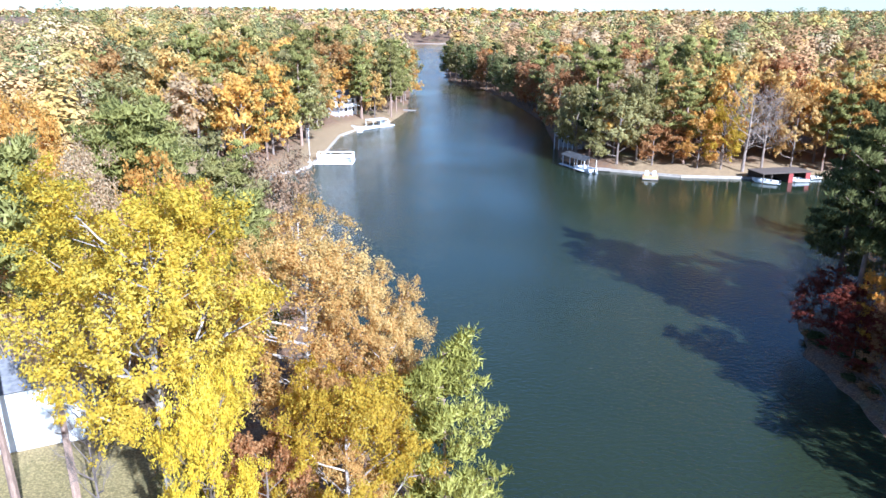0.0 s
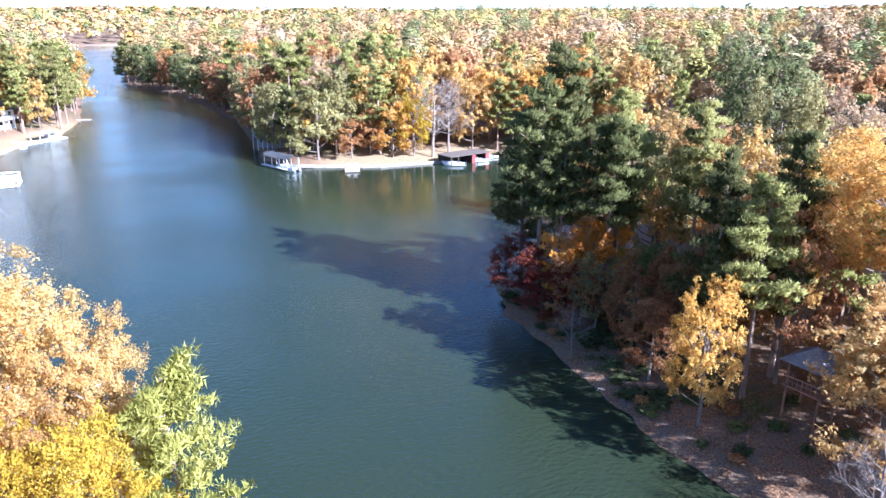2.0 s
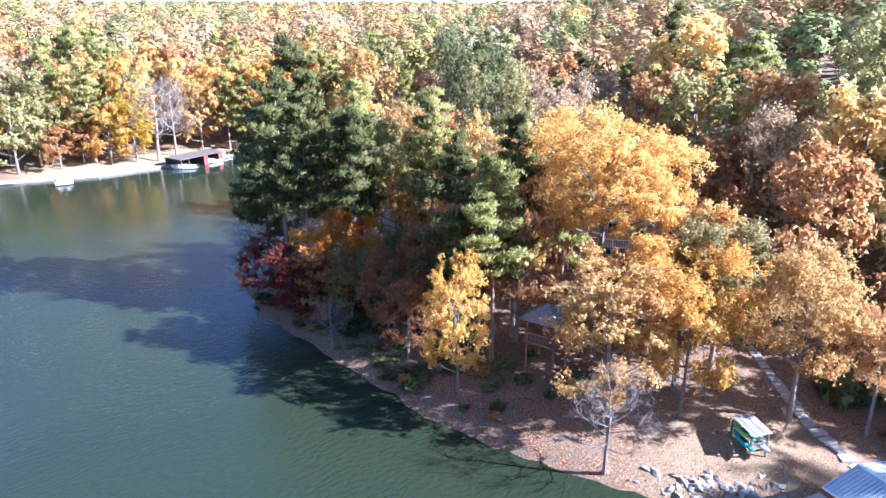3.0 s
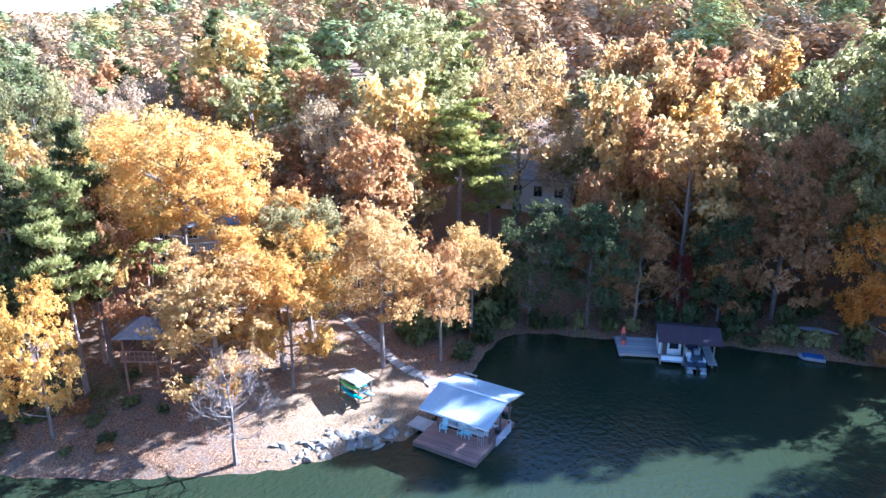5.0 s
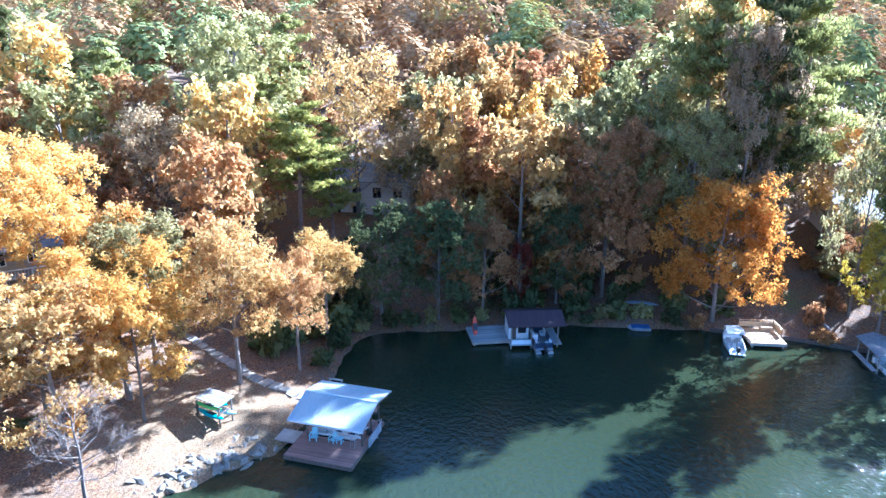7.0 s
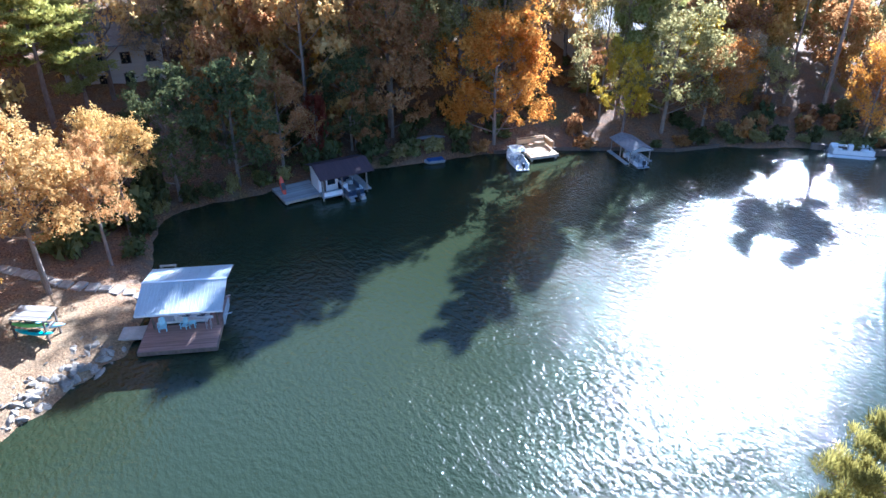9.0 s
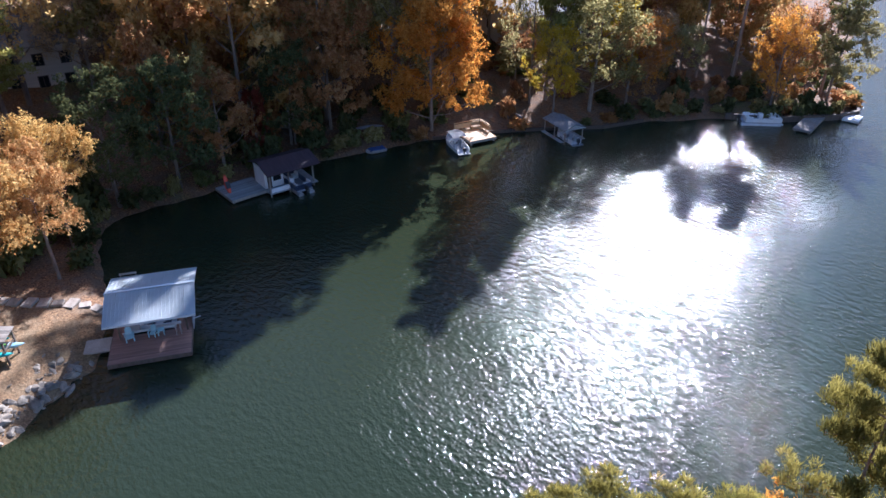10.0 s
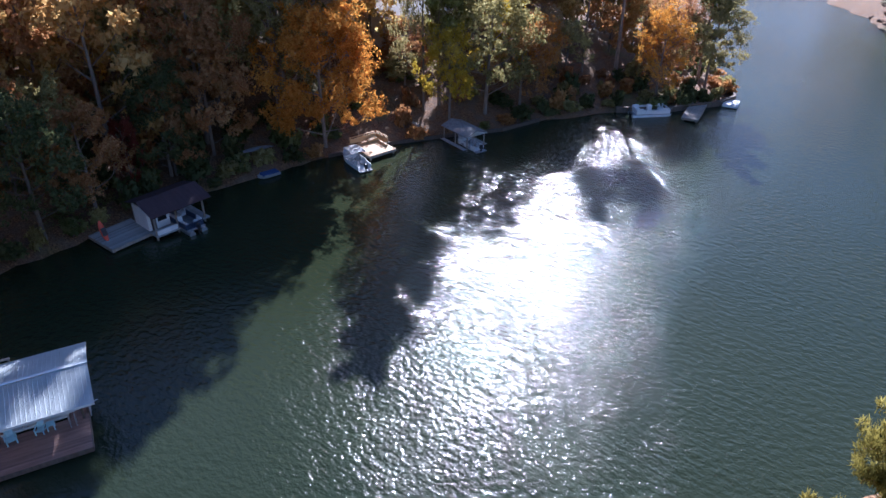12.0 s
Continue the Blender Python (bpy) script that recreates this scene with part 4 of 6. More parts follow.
def boathouse():
    """Local x runs along the front edge, y back towards the cove."""
    m = Matrix.Translation((44.04, 16.15, 0)) @ Matrix(((-0.12, 0.9928, 0, 0), (-0.9928, -0.12, 0, 0), (0, 0, 1, 0), (0, 0, 0, 1)))
    ob = thing("boathouse", m, "open boathouse with white metal roof and reddish deck", "boathouse")
    for k in range(20):
        y0 = 0.165 * k
        part("deck_board", slab(B(), 0.02, 5.84, y0, y0 + 0.155, 0.34, 0.46 + 0.004 * (k % 3)), DECK_RED, ob)
    for x0 in (0.0, 4.66):
        for k in range(8):
            part("deck_board", slab(B(), x0 + 0.15 * k, x0 + 0.15 * k + 0.14, 3.32, 7.0, 0.34, 0.46), DECK_RED, ob)
    part("back_deck", boards(1.22, 4.64, 6.1, 7.0, 0.34, 0.46), DECK_RED, ob)
    bm = slab(B(), 0.02, 5.84, -0.05, -0.004, 0.1, 0.44)
    slab(bm, -0.03, 0.016, 0, 7.0, 0.1, 0.44)
    slab(bm, 5.844, 5.89, 0, 7.0, 0.1, 0.44)
    part("rim_board", bm, WOOD_DARK, ob)
    for xx in (0.5, 2.9, 5.3):
        for yy in (0.5, 3.0, 6.6):
            part("pile", rod(B(), (xx, yy, -3), (xx, yy, 0.34), 0.14, sides=10), WOOD_DARK, ob)
    for xx in (0.65, 5.55):
        for yy in (2.95, 4.9, 6.6):
            part("post", beam(B(), (xx, yy, 0.46), (xx, yy, 3.3), 0.13), WOOD_DARK, ob)
    for xx in (0.65, 5.9):
        part("beam", beam(B(), (xx, 0.95, 3.22), (xx, 6.75, 3.22), 0.1, 0.2), WOOD_DARK, ob)
    for yy in (2.95, 6.6):
        part("beam", beam(B(), (0.5, yy, 3.14), (6.3, yy, 3.14), 0.12, 0.2), WOOD_DARK, ob)
    # roof: two slopes of ribbed sheet metal, ridge nearer the cove side
    ridge_y, ridge_z = 3.85, 4.2
    for y_e, z_e in ((0.62, 3.36), (6.95, 3.6)):
        n = 8
        for k in range(n):
            x0, x1 = 0.2 + 6.45 * k / n, 0.2 + 6.45 * (k + 1) / n - 0.004
            bm = B()
            vs = [bm.verts.new(p) for p in ((x0, y_e, z_e), (x1, y_e, z_e), (x1, ridge_y, ridge_z), (x0, ridge_y, ridge_z))]
            bm.faces.new(vs)
            bmesh.ops.solidify(bm, geom=bm.faces[:], thickness=0.025)
            for r in range(3):
                xx = x0 + (x1 - x0) * (r + 0.06) / 3
                beam(bm, (xx + 0.02, y_e, z_e + 0.012), (xx + 0.02, y_e + (ridge_y - y_e) * 0.95, z_e + (ridge_z - z_e) * 0.95 + 0.012), 0.03, 0.022)
            bmesh.ops.recalc_face_normals(bm, faces=bm.faces)
            part("roof_panel", bm, ROOF_METAL, ob, "ribbed white sheet metal")
        part("fascia", beam(B(), (0.2, y_e, z_e - 0.09), (6.65, y_e, z_e - 0.09), 0.04, 0.15), WHITE, ob)
    part("ridge_cap", beam(B(), (0.18, ridge_y, ridge_z + 0.02), (6.67, ridge_y, ridge_z + 0.02), 0.26, 0.03), ROOF_METAL, ob)
    for xx in (0.26, 6.59):
        for y_e, z_e in ((0.62, 3.36), (6.95, 3.6)):
            part("rafter", beam(B(), (xx, y_e, z_e - 0.09), (xx, ridge_y, ridge_z - 0.09), 0.05, 0.15), WOOD_GREY, ob)
    # ladder, storage and lift gear on the deck
    bm = B()
    for s in (4.75, 5.1):
        rod(bm, (s, 2.75, 0.46), (s, 2.75, 1.25), 0.025)
        rod(bm, (s, 2.75, 1.25), (s, 2.4, 1.25), 0.025)
        rod(bm, (s, 2.4, 1.25), (s, 2.4, 0.48), 0.025)
    part("ladder_rail", bm, ALU, ob)
    part("storage_box", slab(B(), 0.95, 2.0, 3.45, 3.95, 0.46, 0.95, 0.04), GREY_CANVAS, ob)
    part("bench", slab(B(), 0.75, 4.6, 3.32, 3.42, 0.62, 0.74, 0.01), WHITE, ob)
    part("side_skirt", slab(B(), 5.9, 5.96, 3.4, 6.2, 0.05, 0.95, 0.01), GREY_CANVAS, ob, "grey side panel below the deck edge")
    for s in (1.5, 4.5):
        part("lift_beam", beam(B(), (s, 3.0, 2.9), (s, 6.0, 2.9), 0.1), ALU, ob)
    bm = beam(B(), (0.9, 7.05, 0.46), (0.9, 7.05, 3.75), 0.09)
    beam(bm, (2.0, 7.05, 0.46), (2.0, 7.05, 3.75), 0.09)
    beam(bm, (0.8, 7.05, 3.8), (2.1, 7.05, 3.8), 0.12)
    beam(bm, (0.8, 7.05, 3.5), (2.1, 7.05, 3.5), 0.06)
    part("back_rail", bm, WOOD_GREY, ob)
    part("side_arm", rod(B(), (5.9, 3.9, 0.7), (6.5, 4.1, 0.75), 0.035), ALU, ob)
    part("side_arm", rod(B(), (5.9, 5.6, 1.4), (6.3, 5.4, 1.6), 0.035), ALU, ob)
    part("gangway", slab(B(), -1.9, -0.04, 1.9, 3.6, 0.26, 0.42, 0.02), CONCRETE, ob, "pale concrete gangway")
    return m


_bh = boathouse()
motorboat(*(_bh @ Vector((2.95, 4.75, 0)))[:2], 80, "white runabout moored under the boathouse roof", 4.2, 1.8, seat_mat=NAVY)
_fl = thing("float", _bh @ pose(3.95, 8.8, 0, 0, 0, 6), "small weathered brown swim float", "float")
part("float_deck", boards(-0.6, 0.6, -0.45, 0.45, 0.28, 0.34), DECK_RED, _fl)
for _sy in (-0.4, 0.4):
    part("float_beam", beam(B(), (-0.58, _sy, 0.2), (0.58, _sy, 0.2), 0.08, 0.16), WOOD_DARK, _fl)
for _sx in (-0.35, 0.35):
    part("drum", rod(B(), (_sx, -0.42, 0.0), (_sx, 0.42, 0.0), 0.2, sides=12), BLACK, _fl)
part("rail", beam(B(), (-0.5, 0.42, 0.62), (0.5, 0.42, 0.62), 0.06), WOOD_DARK, _fl)
for _sx in (-0.5, 0.5):
    part("rail_post", beam(B(), (_sx, 0.42, 0.2), (_sx, 0.42, 0.64), 0.06), WOOD_DARK, _fl)


def adirondack(m):
    ob = thing("adirondack_chair", m, "pale aqua plastic adirondack chair on the deck", "chair", "chairs on the deck")
    tilt = Matrix.Translation((0, 0, 0.38)) @ Matrix.Rotation(radians(12), 4, "X")
    bm = B()
    for i in range(5):
        slab(bm, -0.27, 0.27, -0.3 + i * 0.115, -0.2 + i * 0.115, -0.02, 0.02, turn=tilt)
    part("seat", bm, AQUA, ob)
    back = Matrix.Translation((0, 0.26, 0.3)) @ Matrix.Rotation(radians(-22), 4, "X")
    for i in range(5):
        part("back_slat", slab(B(), -0.29 + i * 0.118, -0.185 + i * 0.118, -0.015, 0.015, 0, 0.72 + 0.14 * math.sin(math.pi * (i + 0.5) / 5), turn=back), AQUA, ob)
    for s in (-1, 1):
        part("arm", slab(B(), s * 0.36 - 0.075, s * 0.36 + 0.075, -0.4, 0.35, 0.6, 0.63, 0.008), AQUA, ob)
        part("front_leg", slab(B(), s * 0.33 - 0.05, s * 0.33 + 0.05, -0.36, -0.3, 0, 0.6), AQUA, ob)
        part("back_leg", beam(B(), (s * 0.3, -0.3, 0.36), (s * 0.3, 0.5, 0.03), 0.04, 0.1), AQUA, ob)
    return ob


_c = adirondack(_bh @ pose(1.35, 2.7, 0.475, 0, 0, 12) @ Matrix.Scale(0.84, 4))
copy_thing(_c, _bh @ pose(3.0, 2.8, 0.475, 0, 0, -14) @ Matrix.Scale(0.84, 4))
_tb = thing("side_table", _bh @ pose(3.62, 2.85, 0.475), "small pale aqua plastic side table", "table")
part("tabletop", slab(B(), -0.25, 0.25, -0.25, 0.25, 0.42, 0.46, 0.01), AQUA, _tb)
for _sx in (-0.2, 0.2):
    for _sy in (-0.2, 0.2):
        part("leg", slab(B(), _sx - 0.03, _sx + 0.03, _sy - 0.03, _sy + 0.03, 0, 0.42), AQUA, _tb)

# ---------------------------------------------------------------- kayak rack, rocks and path


def kayak_rack():
    x, y = 47.1, 23.4
    z = float(ground_height(x, y))
    m = pose(x, y, z, 0, 0, 70)
    ob = thing("kayak_rack", m, "open timber kayak rack with grey board roof", "rack")
    for sx in (-1.3, 1.3):
        for sy in (-0.7, 0.7):
            part("post", beam(B(), (sx, sy, -0.3), (sx, sy, 1.65 + 0.2 * (sy < 0)), 0.12), WOOD_DARK, ob)
        for zz in (0.45, 1.05):
            part("arm", beam(B(), (sx, -0.8, zz), (sx, 0.95, zz), 0.09), WOOD_DARK, ob)
    tilt = Matrix.Translation((0, 0, 1.86)) @ Matrix.Rotation(radians(-8), 4, "X")
    for i in range(8):
        part("roof_board", slab(B(), -1.45, 1.45, -0.95 + i * 0.2, -0.76 + i * 0.2, -0.02, 0.03 + 0.006 * (i % 3), turn=tilt), STRAW_ROOF, ob)
    return m


_kr = kayak_rack()
kayak(_kr @ pose(0.1, 0.62, 1.12, 24, 0, 3), KAYAK_GREEN, "lime green kayak lying on the rack", 3.0)
kayak(_kr @ pose(-0.25, 0.72, 0.52, 15, 0, -3), KAYAK_TEAL, "teal kayak lying on the rack", 3.3)
kayak(_kr @ pose(-0.55, -0.35, 0.5, 5, 0, 2), KAYAK_BLUE, "pale blue kayak lying on the rack", 3.2)
kayak(_kr @ pose(0.2, -0.35, 1.1, 0, 0, -2), KAYAK_TEAL, "teal kayak under the rack's roof", 3.0)


def rock_mesh(seed, flat=0.5):
    rng = random.Random(seed)
    bm = B()
    bmesh.ops.create_icosphere(bm, subdivisions=2, radius=0.5)
    for _ in range(9):
        n = Vector((rng.uniform(-1, 1), rng.uniform(-1, 1), rng.uniform(-0.4, 1))).normalized()
        off = rng.uniform(0.2, 0.36)
        for v in bm.verts:
            k = v.co.dot(n) - off
            if k > 0:
                v.co -= n * k
    for v in bm.verts:
        v.co *= 1 + 0.05 * noise.noise(v.co * 5 + Vector((seed, 0, 0)))
        v.co.z *= flat
    me = bpy.data.meshes.new("rock")
    bm.to_mesh(me)
    bm.free()
    me.materials.append(STONE)
    return me


_rocks = [rock_mesh(k, 0.3 + 0.08 * (k % 4)) for k in range(8)]
_rng = random.Random(5)
for _i in range(205):
    _t = _rng.random()
    if _i < 135:
        _x, _y = 38.4 + 7.2 * _t + _rng.gauss(0, 0.8), 23.9 - 5.4 * _t + _rng.gauss(0, 0.95)
        _s = _rng.choice((0.22, 0.28, 0.35, 0.45, 0.55, 0.65, 0.8, 1.0, 1.3))
    else:
        _x, _y = 24.6 + 13.6 * _t + _rng.gauss(0, 0.12), 57 - 34 * _t ** 0.8 + _rng.gauss(0, 0.2)
        _s = _rng.uniform(0.15, 0.4)
    _d = float(shore_distance(_x, _y))
    if _d < -0.7 or (_i >= 135 and _d > 1.2):
        continue
    _o = tagged(new("rock", _rocks[_i % 8]), "pale angular rock at the water's edge", "rock", "shore rocks")
    _o.matrix_world = pose(_x, _y, float(ground_height(_x, _y)) - 0.02 * _s, _rng.uniform(-25, 25), _rng.uniform(-25, 25), _rng.uniform(0, 360)) @ Matrix.Diagonal((_s * 1.3, _s * 0.9, _s, 1))

_path = tagged(new("stone_path"), "pale flat stone slabs leading uphill", "path")
_pp = [(51.4, 15.9), (52.6, 17.3), (53.2, 19.2), (53.7, 21.2), (54.3, 23.4), (56.2, 26.4), (57.5, 28.8), (58.6, 30.9), (60.2, 33.4)]
_path.location = (50.6, 17.2, float(ground_height(50.6, 17.2)))
for (_ax, _ay), (_bx, _by) in zip(_pp, _pp[1:]):
    _len = math.hypot(_bx - _ax, _by - _ay)
    for _k in range(max(1, round(_len / 1.0))):
        _f = (_k + 0.5) / max(1, round(_len / 1.0))
        _x, _y = _ax + (_bx - _ax) * _f, _ay + (_by - _ay) * _f
        _w = _rng.uniform(0.38, 0.66)
        _o = part("slab", slab(B(), -_w, _w, -0.45, 0.45, -0.25, 0.12, 0.03), SLAB, _path)
        _o.matrix_basis = Matrix.Translation(-_path.location) @ pose(_x, _y, float(ground_height(_x, _y)) + 0.02, _rng.uniform(-2, 2), _rng.uniform(-4, 4), math.degrees(math.atan2(_by - _ay, _bx - _ax)) + 90 + _rng.uniform(-16, 16))


def tree_deck():
    """Raised timber lookout with a small roof, standing in the trees of the point."""
    x, y = 40.4, 41.0
    z = float(ground_height(x, y))
    ob = thing("lookout_deck", pose(x, y, z, 0, 0, 25), "raised dark timber lookout with roof on stilts", "gazebo")
    for sx in (-1.4, 1.4):
        for sy in (-1.4, 1.4):
            part("stilt", beam(B(), (sx, sy, -0.4), (sx, sy, 5.4), 0.16), surface_wood, ob)
    part("floor", boards(-1.7, 1.7, -1.7, 1.7, 3.0, 3.12), surface_wood, ob)
    for a, b in (((-1.6, -1.6), (1.6, -1.6)), ((-1.6, 1.6), (1.6, 1.6)), ((-1.6, -1.6), (-1.6, 1.6)), ((1.6, -1.6), (1.6, 1.6))):
        bm = beam(B(), (*a, 4.0), (*b, 4.0), 0.1)
        beam(bm, (*a, 3.55), (*b, 3.55), 0.06)
        for i in range(9):
            xx, yy = a[0] + (b[0] - a[0]) * i / 8, a[1] + (b[1] - a[1]) * i / 8
            beam(bm, (xx, yy, 3.1), (xx, yy, 4.0), 0.05)
        part("railing", bm, surface_wood, ob)
    bm = B()
    bmesh.ops.create_cone(bm, cap_ends=True, segments=4, radius1=2.9, radius2=0.1, depth=1.3, matrix=pose(0, 0, 6.0, 0, 0, 45))
    part("roof", bm, SHINGLE, ob)


surface_wood = surface("stained_timber", (0.16, 0.08, 0.05), (0.32, 0.18, 0.11), 1.5, 0.85, stretch=(4, 4, 0.6))
tree_deck()

# ---------------------------------------------------------------- docks along the east bank


def plain_dock(x, y, turn, wide, deep, material, label, name="dock", top=0.5, along="x"):
    """Board deck on a frame and piles; local origin at the middle."""
    ob = thing(name, pose(x, y, 0, 0, 0, turn), label, "dock", "docks round the lake")
    w, d = wide / 2, deep / 2
    lo, hi = (-d, d) if along == "x" else (-w, w)
    n = round((hi - lo) / (0.2 if wide * deep < 50 else 0.32))
    step = (hi - lo) / n
    cut = step - 0.012
    first = part("deck_board", slab(B(), -w, w, 0, cut, top - 0.08, top) if along == "x" else slab(B(), 0, cut, -d, d, top - 0.08, top), material, ob)
    for k in range(n):
        o = first if k == 0 else attach(new("deck_board", first.data), ob)
        o.location = (0, lo + k * step, 0.003 * (k % 3)) if along == "x" else (lo + k * step, 0, 0.003 * (k % 3))
    bm = B()
    for a, b in (((-w, -d), (w, -d)), ((-w, d), (w, d)), ((-w, -d), (-w, d)), ((w, -d), (w, d))):
        beam(bm, (*a, top - 0.2), (*b, top - 0.2), 0.06, 0.24)
    part("frame", bm, WOOD_GREY if material is not WHITE else WHITE, ob)
    for sx in (-w + 0.25, w - 0.25):
        for sy in (-d + 0.25, d - 0.25):
            part("pile", rod(B(), (sx, sy, -3), (sx, sy, top - 0.08), 0.12), WOOD_GREY, ob)
    return ob


# grey dock with a maroon-roofed boat shed
plain_dock(70.3, 2.4, -72, 4.4, 4.2, DECK_GREY, "weathered grey board dock with pale rim")
_sh = thing("boat_shed", pose(70.3, -2.2, 0, 0, 0, -76), "white boat shed with maroon roof over a berth", "boathouse")
part("deck", boards(-2.6, -0.2, -2.2, 2.2, 0.42, 0.5), DECK_GREY, _sh)
for _i in range(6):
    part("side_deck_board", slab(B(), 2.2 + 0.15 * _i, 2.34 + 0.15 * _i, -2.2, 2.2, 0.42, 0.5), DECK_GREY, _sh)
part("wall", slab(B(), -2.5, -2.4, -0.6, 2.2, 0.5, 2.7), WHITE, _sh)
part("wall", slab(B(), -2.39, -0.3, -0.6, -0.5, 0.5, 2.5), WHITE, _sh)
part("window", slab(B(), -1.5, -0.6, -0.64, -0.605, 1.2, 2.1), GLASS, _sh)
part("door", slab(B(), -2.2, -1.7, -0.63, -0.604, 0.5, 2.4), WOOD_DARK, _sh)
part("bench", slab(B(), -2.4, -0.3, -2.0, -1.8, 0.5, 0.95), WHITE, _sh)
for _sx in (-2.45, -0.25, 2.65):
    for _sy in (-1.9, 2.1):
        part("post", beam(B(), (_sx, _sy, -2.5), (_sx, _sy, 2.75), 0.14), WOOD_GREY, _sh)
for _s in (-1, 1):
    _rm = Matrix.Translation((0.2, 0.1, 3.5)) @ Matrix.Rotation(_s * -0.3, 4, "X")
    part("roof", slab(B(), -3.1, 3.2, min(0, _s * 2.75), max(0, _s * 2.75), -0.03, 0.05, turn=_rm), ROOF_MAROON, _sh, "dark maroon metal roof")
pontoon_boat(69.5, -3.3, 15, "small pontoon boat berthed under the shed", 5.0, 1.9, panel=NAVY)
kayak(pose(70.2, 4.0, 1.25, 0, -68, 20), KAYAK_RED, "red kayak standing on end on the dock", 2.3, 0.6)

# new timber deck with a railing, and a white boat with a canopy
_d2 = plain_dock(74.9, -27.8, -85, 3.8, 4.2, DECK_NEW, "new yellow pine deck built against the bank", "timber_deck", 0.62)
for _a, _b in (((-1.9, 2.1), (1.9, 2.1)), ((1.9, 2.1), (1.9, -0.4))):
    _bm = beam(B(), (*_a, 1.6), (*_b, 1.6), 0.12, 0.06)
    beam(_bm, (*_a, 1.1), (*_b, 1.1), 0.05, 0.6)
    part("railing", _bm, DECK_NEW, _d2)
    for _k in range(4):
        _f = _k / 3
        _px, _py = _a[0] + (_b[0] - _a[0]) * _f, _a[1] + (_b[1] - _a[1]) * _f
        part("railing_post", beam(B(), (_px, _py, 0.6), (_px, _py, 1.7), 0.1), DECK_NEW, _d2)
part("bench", slab(B(), 0.2, 1.7, 1.2, 1.7, 0.62, 1.05, 0.03), DECK_NEW, _d2)
motorboat(73.2, -24.3, -2, "white motorboat with pale canopy beside the deck", 5.2, 2.0, WHITE)

# small open boathouse with a pale gable
_sb = thing("boathouse", pose(70.8, -38.4, 0, 0, 0, -88) @ Matrix.Scale(0.8, 4), "small boathouse with shingle roof and white gable", "boathouse")
for _sx in (-1.65, 1.65):
    for _sy in (-2.9, 0, 2.9):
        part("post", beam(B(), (_sx, _sy, -2.5), (_sx, _sy, 2.5), 0.13), WOOD_GREY, _sb)
    part("side_rail", beam(B(), (_sx, -2.9, 2.45), (_sx, 2.9, 2.45), 0.1, 0.2), WHITE, _sb)
    part("catwalk", boards(min(_sx, _sx * 1.4), max(_sx, _sx * 1.4), -2.9, 2.9, 0.4, 0.48, along="y"), DECK_GREY, _sb)
for _s in (-1, 1):
    _rm = Matrix.Translation((0, 0, 3.2)) @ Matrix.Rotation(_s * 0.34, 4, "Y")
    part("roof", slab(B(), min(0, _s * 2.15), max(0, _s * 2.15), -3.3, 3.2, -0.03, 0.06, turn=_rm), SHINGLE, _sb)
for _yy in (-3.25, 3.15):
    _bm = B()
    _vs = [_bm.verts.new(p) for p in ((-2.1, _yy, 2.42), (2.1, _yy, 2.42), (0, _yy, 3.14))]
    _bm.faces.new(_vs)
    bmesh.ops.solidify(_bm, geom=_bm.faces[:], thickness=0.05)
    part("gable", _bm, WHITE, _sb, "white triangular gable board")
motorboat(69.9, -38.5, 0, "white boat under the small boathouse roof", 4.4, 1.6)

# canoe, covered dinghy and a sunlit leaning stick on the bank
_cn = kayak(pose(79.9, -15.0, float(ground_height(79.9, -15.0)) + 0.15, 180, 0, 90), GREY_CANVAS, "grey upturned canoe on the leafy bank", 4.4, 0.9)
_cn.location.z += 0.35
_dg = thing("dinghy", pose(75.4, -14.5, -0.08, 0, 0, 95), "small dinghy under a blue cover", "boat", "boats at the docks")
part("hull", hull_mesh(2.6, 1.2, 0.5), GREY_CANVAS, _dg)
part("cover", slab(B(), -1.2, 0.9, -0.5, 0.5, 0.42, 0.66, 0.1), BLUE_CANVAS, _dg, "blue boat cover")
_lg = thing("log", pose(78.6, -34.6, float(ground_height(78.6, -34.6)) + 0.2, 0, 0, 12), "pale fallen trunk lying down the bank", "log")
part("trunk", rod(B(), (-2.6, 0, -0.25), (2.0, 0, 0.5), 0.16, 0.1, 10), BARK_PALE, _lg)

# the lot's corner: pontoon boat, long dock and swim float
pontoon_boat(64.8, -65.8, -118, "white pontoon boat moored at the far dock", 5.6, 2.2)
plain_dock(61.6, -71.2, -62, 7.0, 2.2, WOOD_GREY, "long weathered dock under the trees", along="y")
plain_dock(60.9, -78.4, -62, 2.6, 2.0, WHITE, "small white swim float by the corner", top=0.4)

# ---------------------------------------------------------------- docks on the western bank

_w1 = plain_dock(-71.3, 152.6, 16, 9.4, 6.0, WHITE, "broad white dock with railing")
for _a, _b in (((-4.5, 2.8), (4.5, 2.8)), ((4.5, 2.8), (4.5, -2.6)), ((-4.5, 2.8), (-4.5, 0.4))):
    _bm = beam(B(), (*_a, 2.3), (*_b, 2.3), 0.16, 0.2)
    beam(_bm, (*_a, 1.2), (*_b, 1.2), 0.05, 0.9)
    part("railing", _bm, WHITE, _w1)
    for _k in range(4):
        _f = _k / 3
        _px, _py = _a[0] + (_b[0] - _a[0]) * _f, _a[1] + (_b[1] - _a[1]) * _f
        part("railing_post", beam(B(), (_px, _py, 0.5), (_px, _py, 2.4), 0.14), WHITE, _w1)
for _k in range(6):
    part("bumper", rod(B(), (-4.0 + _k * 1.6, -3.06, 0.02), (-4.0 + _k * 1.6, -3.06, 0.48), 0.09), BLACK, _w1)
